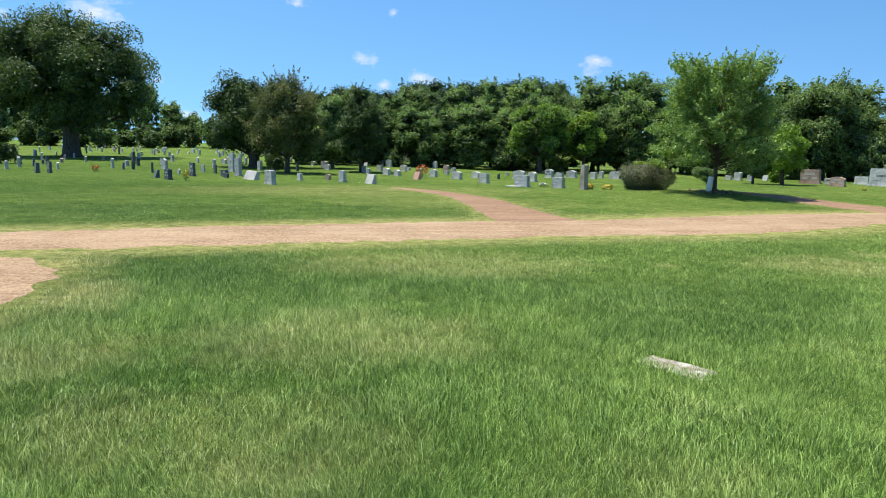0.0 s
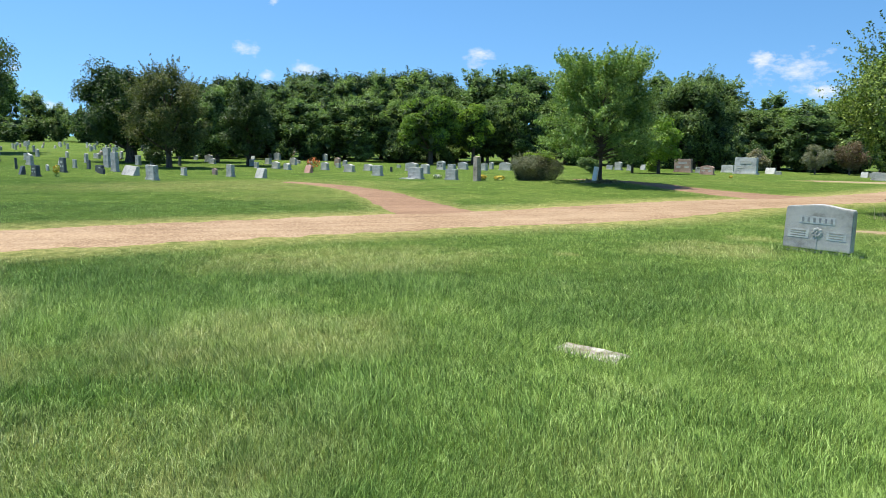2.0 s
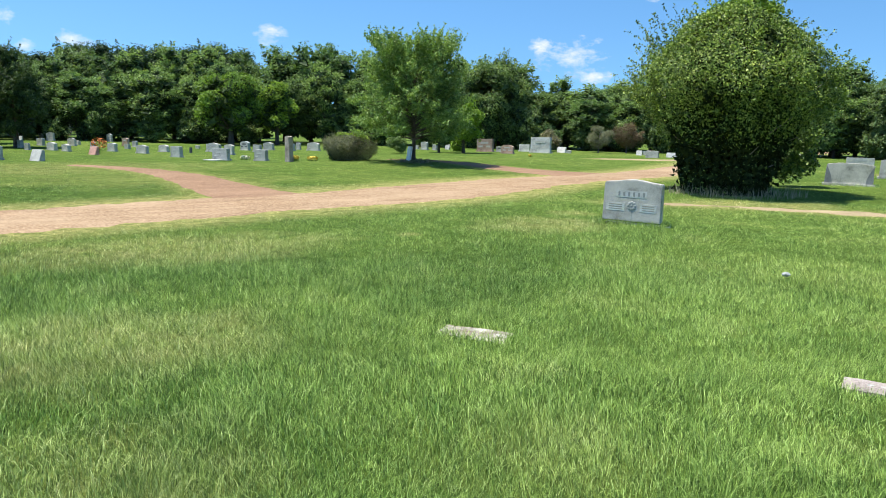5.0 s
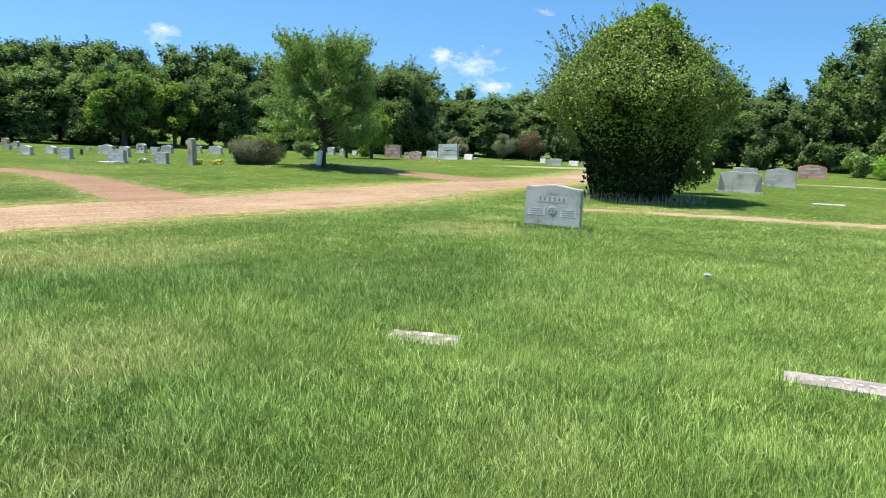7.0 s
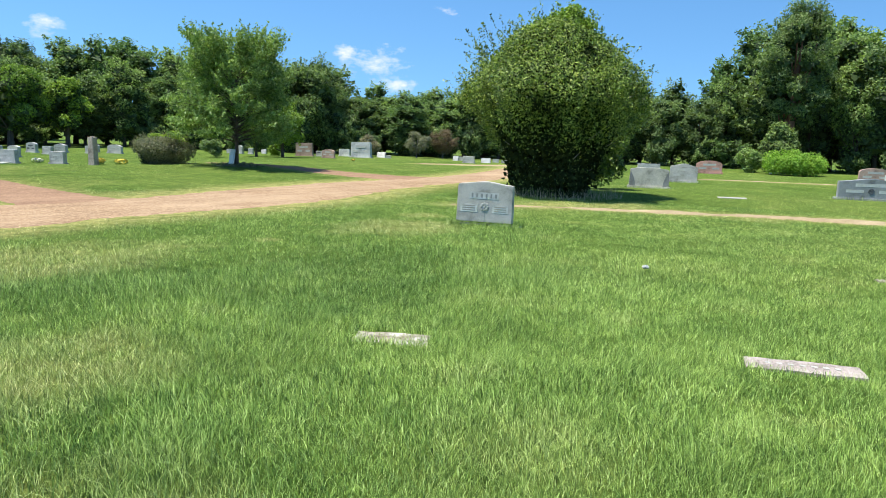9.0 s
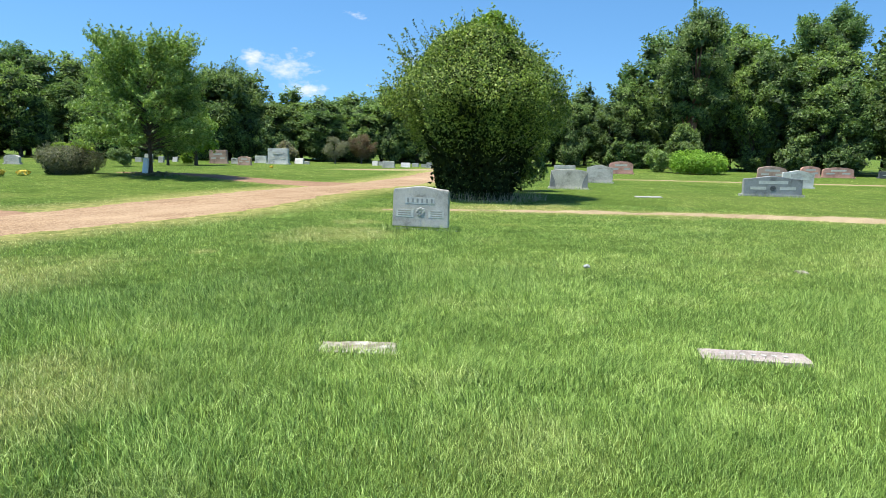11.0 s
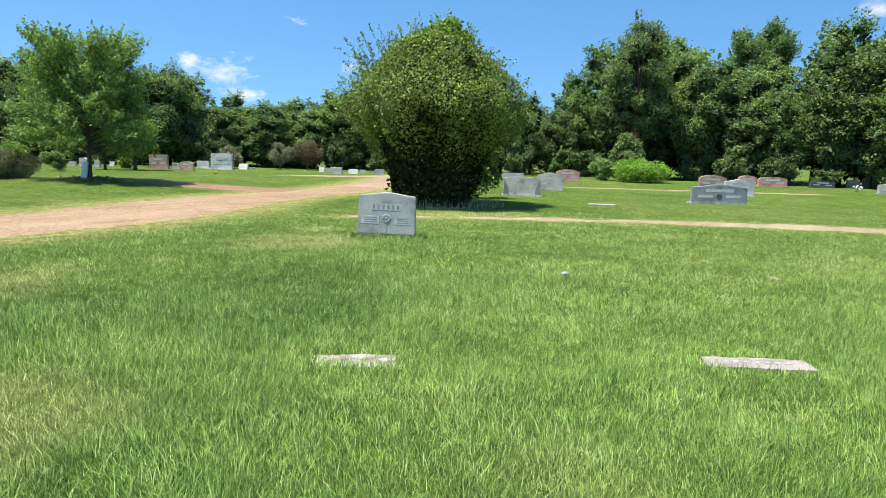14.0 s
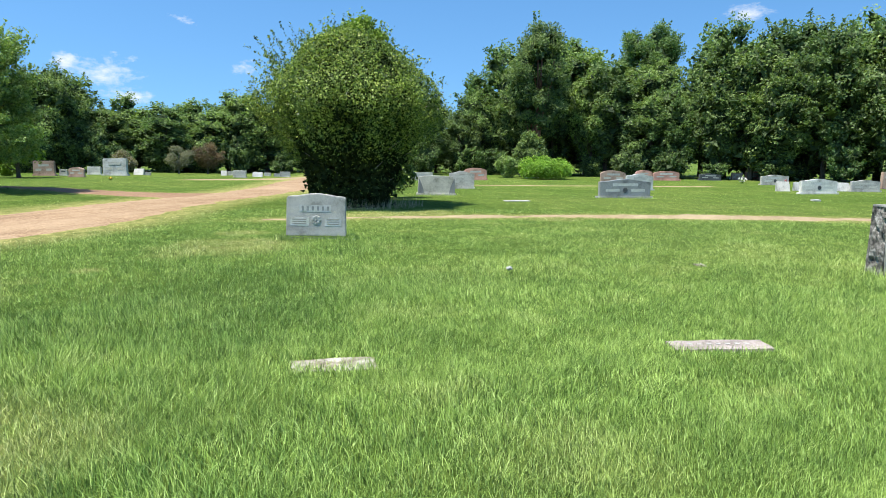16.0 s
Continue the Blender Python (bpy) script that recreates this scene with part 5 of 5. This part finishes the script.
for i, (lm, nm, tp, lo, rx, nl) in enumerate(((LEAF_WOOD, "broadleaf", 0.3, 0.6, 2.7, 9600), (LEAF_WOOD, "broadleaf", 0.5, 0.4, 2.3, 9000), (LEAF_DEEP, "dark broadleaf", 0.25, 0.6, 2.8, 9600), (LEAF_DEEP, "dark broadleaf", 0.45, 0.8, 2.4, 8800),
                                          (LEAF_PINE, "pine", 0.2, 3.2, 2.0, 7500), (LEAF_WOOD, "pale broadleaf", 0.35, 0.5, 2.5, 9600), (LEAF_DEEP, "olive broadleaf", 0.3, 0.5, 2.5, 9600))):
    FOREST.append(tree("forest_tree", "tall " + nm + " tree in the wood's edge", "tree", 0, -60 - 8 * i, 100 + i, 9.0, rx, lo, lm, int(nl * 1.22), 0.088, 110, 0.62, tp, 0.15, limbs=6, three=True, aspect=0.7, shell=0.42, shoots=50, reach=0.55, group="trees of the woods", inner=1000, inner_size=0.4))
BUSHES = []
for i, (lm, nm) in enumerate(((LEAF_WOOD, "green"), (LEAF_DEEP, "dark green"), (LEAF_DEEP, "shady green"))):
    BUSHES.append(tree("undergrowth_bush", "tangled " + nm + " undergrowth at the wood's edge", "bush", 0, -120 - 8 * i, 120 + i, 2.6, 1.5, 0.0, lm, 3000, 0.085, 40, 0.42, 0.2, three=True, aspect=0.7, shell=0.5, shoots=30, reach=0.5, group="undergrowth of the woods", inner=400, inner_size=0.3))
used = set()


def put_copy(protos, k, x, y, s, sz, rot):
    m = Matrix.LocRotScale((x, y, float(gz(x, y)) - 0.05), Euler((0, 0, rot)), (s, s, sz))
    if (id(protos), k) in used:
        q = protos[k].scale
        return copy_thing(protos[k], m @ Matrix.Diagonal((1 / q[0], 1 / q[1], 1 / q[2], 1)))
    used.add((id(protos), k))
    protos[k].matrix_basis = m
    return protos[k]


EX, EY = -1.6, 0.5
fr = random.Random(9)
a = -4.5
while a < 112:
    for rowi, back in enumerate((0.0, 4.5)):
        aa = a + fr.uniform(-0.8, 0.8) + rowi * 1.2
        dd = interp(EDGE, aa) + back + fr.uniform(-1.2, 1.2)
        top = math.tan(radians(interp(SKYLINE, aa))) * dd + 1.65
        k = fr.choice((0, 1, 5, 0, 5, 3, 6)) if aa > 8 or rowi == 0 else fr.choice((2, 4, 4, 3))
        k = fr.choice((2, 2, 3, 3, 5)) if aa > 85 else k
        hgt = top * (fr.uniform(0.68, 0.98) if rowi == 0 else fr.uniform(0.95, 1.08))
        s = max(hgt / 9.0, 0.85) * fr.uniform(0.9, 1.15)
        put_copy(FOREST, k, EX + math.sin(radians(aa)) * dd, EY + math.cos(radians(aa)) * dd, min(s, 1.3) * (1.0, 1.2)[rowi], hgt / 9.0, fr.uniform(0, 6.28))
    if fr.random() < 0.7:
        aa = a + fr.uniform(-1.4, 1.4)
        dd = interp(EDGE, aa) - fr.uniform(1.2, 2.6)
        s = fr.uniform(0.6, 1.15)
        put_copy(BUSHES, fr.randrange(3), EX + math.sin(radians(aa)) * dd, EY + math.cos(radians(aa)) * dd, s, s * fr.uniform(0.7, 1.3), fr.uniform(0, 6.28))
    aa = a + fr.uniform(-1, 1)
    dd = interp(EDGE, aa) + fr.uniform(2.0, 7.0)
    if fr.random() < 0.85:
        put_copy(BUSHES, fr.randrange(3), EX + math.sin(radians(aa)) * dd, EY + math.cos(radians(aa)) * dd, 1.7, fr.uniform(1.4, 2.0), fr.uniform(0, 6.28))
    a += 2.45
tree("broad_tree", "broad dense dark-green tree at the wood's edge", "tree", 30.2, 44.0, 63, 7.1, 3.3, 0.4, LEAF_DEEP, 42000, 0.07, 90, 0.75, 0.2, 0.2, three=True, aspect=0.7, shell=0.42, shoots=70, reach=0.5, inner=3500, inner_size=0.3)
# two trees that stand out of the wood's edge
tree("tall_tree", "tall dark tree with a bare reddish-brown trunk", "tree", 50.5, 16.6, 61, 11.6, 2.7, 2.9, LEAF_DEEP, 34000, 0.075, 75, 0.7, 0.3, 0.34, BARK_RED, three=True, aspect=0.7, limbs=14, shell=0.45, shoots=60, reach=0.7, inner=2500, inner_size=0.28)
tree("tall_tree", "tall pale-leaved tree behind the wood's edge", "tree", 62.9, 10.3, 62, 13.3, 3.2, 6.5, LEAF_WOOD, 22000, 0.09, 60, 0.75, 0.0, 0.25, BARK, three=True, aspect=0.7, shell=0.45, shoots=50, reach=0.6, inner=1200, inner_size=0.3)
# a dark pine row that overtops the woods, and the far woods beyond the slope
for a in np.arange(-1, 17, 1.9):
    dd = 72 + fr.uniform(-2, 2)
    hgt = math.tan(radians(interp(SKYLINE, a) + fr.uniform(-0.1, 0.5))) * dd + 1.7
    put_copy(FOREST, 4, EX + math.sin(radians(a)) * dd, EY + math.cos(radians(a)) * dd, 1.25, hgt / 9.0, fr.uniform(0, 6.28))
for a in np.arange(-40, -3, 1.6):
    dd = 135 + fr.uniform(-8, 8)
    hgt = math.tan(radians(2.4 + 0.8 * math.sin(a * 0.7) + fr.uniform(-0.3, 0.3) + 1.5 * math.exp(-((a + 16.8) / 1.4) ** 2))) * dd + 1.7
    put_copy(FOREST, fr.choice((2, 3, 0)), EX + math.sin(radians(a)) * dd, EY + math.cos(radians(a)) * dd, 1.15, hgt / 9.0, fr.uniform(0, 6.28))
    dd -= 6
    put_copy(BUSHES, 1, EX + math.sin(radians(a)) * dd, EY + math.cos(radians(a)) * dd, fr.uniform(1.8, 2.6), fr.uniform(1.0, 2.2), fr.uniform(0, 6.28))

mrng = np.random.default_rng(8)
n = 500
p = np.stack([12.82 + mrng.normal(0, 0.38, n), 25.1 + mrng.normal(0, 0.38, n), np.zeros(n)], 1)
p[:, 2] = gz(p[:, 0], p[:, 1]) + mrng.uniform(0.01, 0.09, n)
tagged(new("leaf_litter", mesh_np("leaf_litter", *quads(mrng, p, mrng.normal(size=(n, 3)) + [0, 0, 1], mrng.uniform(0.03, 0.07, n), 0.6), LEAF_PURPLE)), "dry brown leaves round the young tree's foot", "leaf litter", kind="stuff")

n = 420
a = mrng.uniform(2.6, 5.6, n)
r = mrng.uniform(1.0, 2.1, n)
p = np.stack([16.06 + r * np.cos(a), 12.64 + r * np.sin(a)], 1)
b = np.stack([p[:, 0], p[:, 1], gz(p[:, 0], p[:, 1])], 1)
turn = mrng.uniform(0, math.tau, n)
side = np.stack([np.cos(turn), np.sin(turn), 0 * turn], 1) * 0.006
tip = b + np.stack([mrng.normal(0, 0.09, n), mrng.normal(0, 0.09, n), mrng.uniform(0.1, 0.36, n)], 1)
v = np.stack([b - side, b + side, tip], 1).reshape(-1, 3)
STRAW, sn, sl, sb = mat("dry_straw", 0.9)
sl.new(ramp(sn, sl, sn.new("ShaderNodeNewGeometry").outputs["Random Per Island"], [(0.0, (0.22, 0.19, 0.11)), (0.6, (0.46, 0.4, 0.25)), (1.0, (0.6, 0.55, 0.38))]), sb.inputs["Base Color"])
tagged(new("dry_stems", mesh_np("dry_stems", v, np.arange(3 * n).reshape(-1, 3), STRAW)), "dry straw-coloured stems at the holly's foot", "dry stems", kind="stuff")

# white box by the young tree and the loose ground at its foot
WHITE, wn_, wl_, wb = mat("white_paint", 0.5)
wl_.new(ramp(wn_, wl_, nz(wn_, wl_, 14.0, 4.0, objco(wn_)), [(0.3, (0.78, 0.78, 0.76)), (0.6, (0.88, 0.88, 0.87))]), wb.inputs["Base Color"])
pot = thing("post_box", "narrow white post leaning on the young tree", "post", pose(12.53, 25.12, float(gz(12.53, 25.12))))
part("panel", mesh_bm("panel", box_bm(0.2, 0.1, 0.66, 0.012), WHITE), pot, pose(0, 0, -0.02, -9, 2, -68))

# ---------------------------------------------------------------- grass


def vnoise(x, y, scale, seed):
    g = np.random.default_rng(seed).random((64, 64))
    u, v = x * scale, y * scale
    i, j = np.floor(u).astype(int), np.floor(v).astype(int)
    fu, fv = u - i, v - j
    fu, fv = fu * fu * (3 - 2 * fu), fv * fv * (3 - 2 * fv)
    i0, i1, j0, j1 = i % 64, (i + 1) % 64, j % 64, (j + 1) % 64
    return (g[i0, j0] * (1 - fu) + g[i1, j0] * fu) * (1 - fv) + (g[i0, j1] * (1 - fu) + g[i1, j1] * fu) * fv


def off_slabs(x, y):
    """True where no grave marker lies."""
    ok = np.ones(len(x), bool)
    for cx, cy, w, d, turn, cover in ((1.92, 4.55, 0.48, 0.18, -57, 0.48), (3.69, 1.94, 0.76, 0.19, -64, 0.25), (8.36, 8.93, 1.06, 0.2, FACE, 0), (8.78, -0.25, 0.8, 0.3, FACE, 0), (8.2, 2.65, 0.4, 0.2, -60, 0.9)):
        c, s = math.cos(radians(turn)), math.sin(radians(turn))
        lx, ly = (x - cx) * c + (y - cy) * s, -(x - cx) * s + (y - cy) * c
        ok &= ~((np.abs(lx) < w / 2) & (np.abs(ly) < d / 2) & (np.random.default_rng(3).random(len(x)) > cover))
    return ok


def sow(seed, n, r0, r1, a0=-42, a1=112):
    """Places for grass, thinning out with the distance from the lawn's middle."""
    rng = np.random.default_rng(seed)
    r = rng.uniform(math.sqrt(r0), math.sqrt(r1), n) ** 2
    a = np.radians(rng.uniform(a0, a1, n))
    x, y = -1.3 + r * np.sin(a), 0.2 + r * np.cos(a)
    clump = vnoise(x, y, 5.0, 1)
    keep = rng.random(n) < 0.45 + 0.75 * clump
    x, y, r = x[keep], y[keep], r[keep]
    road = np.minimum(np.minimum(dist_to(ROAD_Q, x, y), dist_to(SIDE, x, y)), np.minimum(dist_to(PATH1, x, y), dist_to(PATH2, x, y)))
    road = np.where((dist_to(TRACK, x, y) < rng.normal(-0.3, 0.2, len(x))), -1.0, road)
    keep = (road > rng.normal(0.1, 0.15, len(x))) & off_slabs(x, y) & (rng.random(len(x)) > 0.7 * verge_of(x, y))
    return rng, x[keep], y[keep], r[keep]


def blades(name, seed, n, r0, r1, width, height, three, label, a0=-42, a1=112, material=None):
    """Grass blades: bent strips near the camera, single slim triangles further off."""
    rng, x, y, r = sow(seed, n, r0, r1, a0, a1)
    n = len(x)
    tall = 0.5 + 0.95 * vnoise(x, y, 1.1, 2) * (0.5 + vnoise(x, y, 4.0, 3))
    h = height * tall * rng.uniform(0.55, 1.4, n)
    long = rng.random(n) < 0.012
    h[long] *= 1.6
    dry = verge_of(x, y)
    h *= (1 - 0.55 * dry) * np.minimum(1.0, (7.5 / r) ** 0.8)
    w = width * rng.uniform(0.6, 1.4, n) * (np.maximum(r, 2.0) / 4.0) ** 0.75
    yaw = rng.uniform(0, math.tau, n)
    bend_dir = 6.28 * vnoise(x, y, 0.8, 4) + rng.normal(0, 2.0, n)
    bend = (0.12 + 1.4 * rng.random(n) ** 1.4) * h
    z = gz(x, y)
    b = np.stack([x, y, z], 1)
    side = np.stack([np.cos(yaw), np.sin(yaw), 0 * yaw], 1) * w[:, None]
    lean = np.stack([np.cos(bend_dir), np.sin(bend_dir), 0 * yaw], 1) * bend[:, None]
    up = np.array([0, 0, 1.0])
    if three:
        v = np.stack([b - side, b + side, b - side * 0.8 + lean * 0.3 + up * (h * 0.6)[:, None], b + side * 0.8 + lean * 0.3 + up * (h * 0.6)[:, None], b + lean + up * (h * 0.95)[:, None]], 1)
        i = np.arange(n)[:, None] * 5
        f = np.concatenate([i + [0, 1, 3], i + [0, 3, 2], i + [2, 3, 4]], 1).reshape(-1, 3)
        k = 5
    else:
        v = np.stack([b - side, b + side, b + lean + up * h[:, None]], 1)
        f = np.arange(3 * n).reshape(-1, 3)
        k = 3
    ob = tagged(new(name, mesh_np(name, v.reshape(-1, 3), f, material or BLADES)), label, "grass", kind="stuff")
    ob.data.attributes.new("verge", "FLOAT", "POINT").data.foreach_set("value", np.repeat(dry, k).astype(np.float32))
    return ob


blades("grass", 1, 270000, 2.0, 4.6, 0.0017, 0.064, True, "thick green lawn grass with dry blades")
blades("grass", 5, 480000, 4.6, 8.5, 0.0014, 0.062, False, "thick green lawn grass before the road")
blades("grass", 2, 620000, 8.5, 20.0, 0.0012, 0.062, False, "green lawn grass up to the road")
blades("grass", 6, 170000, 20.0, 46.0, 0.0016, 0.075, False, "green lawn grass past the road", material=SHORT)
blades("grass", 3, 60000, 0.05, 16.0, 0.005, 0.085, False, "green lawn grass behind the walk", 112, 318)
blades("grass", 4, 26000, 0.05, 2.0, 0.0035, 0.085, False, "green lawn grass under the walk")



def fringe(seed, x, y, w, d, turn, n, h):
    """Longer, unmown grass round the foot of a stone."""
    rng = np.random.default_rng(seed)
    u = rng.uniform(-1, 1, n)
    ends = rng.random(n) < d / (w + d)
    sgn = np.where(rng.random(n) < 0.5, -1, 1)
    off = 0.015 + np.abs(rng.normal(0, 0.07, n))
    lx = np.where(ends, sgn * (w / 2 + off), u * (w / 2 + 0.08))
    ly = np.where(ends, u * (d / 2 + 0.05), sgn * (d / 2 + off))
    c, q = math.cos(radians(turn)), math.sin(radians(turn))
    px, py = x + lx * c - ly * q, y + lx * q + ly * c
    b = np.stack([px, py, gz(px, py)], 1)
    hh = h * rng.uniform(0.4, 1.3, n)
    yaw = rng.uniform(0, math.tau, n)
    side = np.stack([np.cos(yaw), np.sin(yaw), 0 * yaw], 1) * 0.004
    tip = b + np.stack([rng.normal(0, 0.3, n) * hh, rng.normal(0, 0.3, n) * hh, hh], 1)
    return np.stack([b - side, b + side, tip], 1).reshape(-1, 3)


v = np.concatenate([fringe(1, 8.36, 8.93, 1.12, 0.24, FACE, 1500, 0.105), fringe(2, 8.78, -0.25, 0.86, 0.36, FACE, 900, 0.14), fringe(3, 22.63, 12.79, 1.56, 0.28, FACE, 500, 0.1), fringe(4, 24.64, 5.94, 2.2, 0.28, FACE, 600, 0.1),
                    fringe(5, 1.88, 4.53, 0.6, 0.25, -57, 700, 0.075), fringe(6, 3.66, 1.92, 0.82, 0.25, -64, 800, 0.065), fringe(7, 27.81, 13.79, 1.3, 0.28, FACE, 400, 0.1)])
ob = tagged(new("grass", mesh_np("grass", v, np.arange(len(v)).reshape(-1, 3), BLADES)), "longer unmown grass round the gravestones", "grass", kind="stuff")
ob.data.attributes.new("verge", "FLOAT", "POINT")

# ---------------------------------------------------------------- small fair-weather clouds, far off


def make_cloud():
    m, n, l, b = mat("cloud", 1.0)
    co = n.new("ShaderNodeTexCoord").outputs["Generated"]
    sub = n.new("ShaderNodeVectorMath")
    sub.operation = "SUBTRACT"
    sub.inputs[1].default_value = (0.5, 0.0, 0.5)
    l.new(co, sub.inputs[0])
    ln = n.new("ShaderNodeVectorMath")
    ln.operation = "LENGTH"
    fl = n.new("ShaderNodeVectorMath")
    fl.operation = "MULTIPLY"
    fl.inputs[1].default_value = (2.0, 0.0, 2.0)
    l.new(sub.outputs[0], fl.inputs[0])
    l.new(fl.outputs[0], ln.inputs[0])
    st = n.new("ShaderNodeVectorMath")
    st.operation = "MULTIPLY"
    st.inputs[1].default_value = (1.0, 1.0, 2.0)
    l.new(position(n), st.inputs[0])
    wisp = nz(n, l, 0.016, 9.0, st.outputs[0], 0.68)
    k = mth(n, l, "SUBTRACT", mth(n, l, "MULTIPLY", wisp, 3.4), mth(n, l, "ADD", ln.outputs["Value"], 1.14))
    a = mth(n, l, "MULTIPLY", mth(n, l, "MULTIPLY", k, 1.1, clamp=True), 0.72, clamp=True)
    em = n.new("ShaderNodeEmission")
    em.inputs[0].default_value, em.inputs[1].default_value = (1.0, 1.0, 1.0, 1), 0.72
    tr = n.new("ShaderNodeBsdfTransparent")
    mx = n.new("ShaderNodeMixShader")
    l.new(a, mx.inputs[0])
    l.new(tr.outputs[0], mx.inputs[1])
    l.new(em.outputs[0], mx.inputs[2])
    l.new(mx.outputs[0], n["Material Output"].inputs[0])
    return m


CLOUD = make_cloud()
for az, el, wide, tall in (
    (-0.2, 6.8, 0.065, 0.036), (17.9, 6.7, 0.076, 0.039), (-19.2, 9.1, 0.098, 0.060), (4.5, 5.5, 0.054, 0.029), (1.4, 4.9, 0.039, 0.024), (-24.9, 8.4, 0.043, 0.048), (-13.4, 2.0, 0.065, 0.043), (2.2, 10.3, 0.026, 0.024), (41.1, 5.4, 0.163, 0.084), (39.0, 6.2, 0.065, 0.031), (51.2, 6.4, 0.054, 0.031), (89.5, 10.4, 0.087, 0.029), (-15.4, 4.5, 0.033, 0.022), (42.9, 3.8, 0.043, 0.024), (-5.2, 10.7, 0.054, 0.019), (46.8, 9.7, 0.043, 0.022), (43.7, 3.9, 0.054, 0.024)):
    dd = 1500.0
    v = np.array([[-0.5, 0, -0.5], [0.5, 0, -0.5], [0.5, 0, 0.5], [-0.5, 0, 0.5]]) * [wide * dd, 1, tall * dd]
    ob = tagged(new("cloud", mesh_np("cloud", v, np.array([[0, 1, 2, 3]]), CLOUD)), "small white fair-weather cloud", "cloud", kind="structure")
    ob.visible_shadow = False
    ob.matrix_basis = pose(math.sin(radians(az)) * math.cos(radians(el)) * dd, math.cos(radians(az)) * math.cos(radians(el)) * dd, math.sin(radians(el)) * dd, 0, 0, -az)
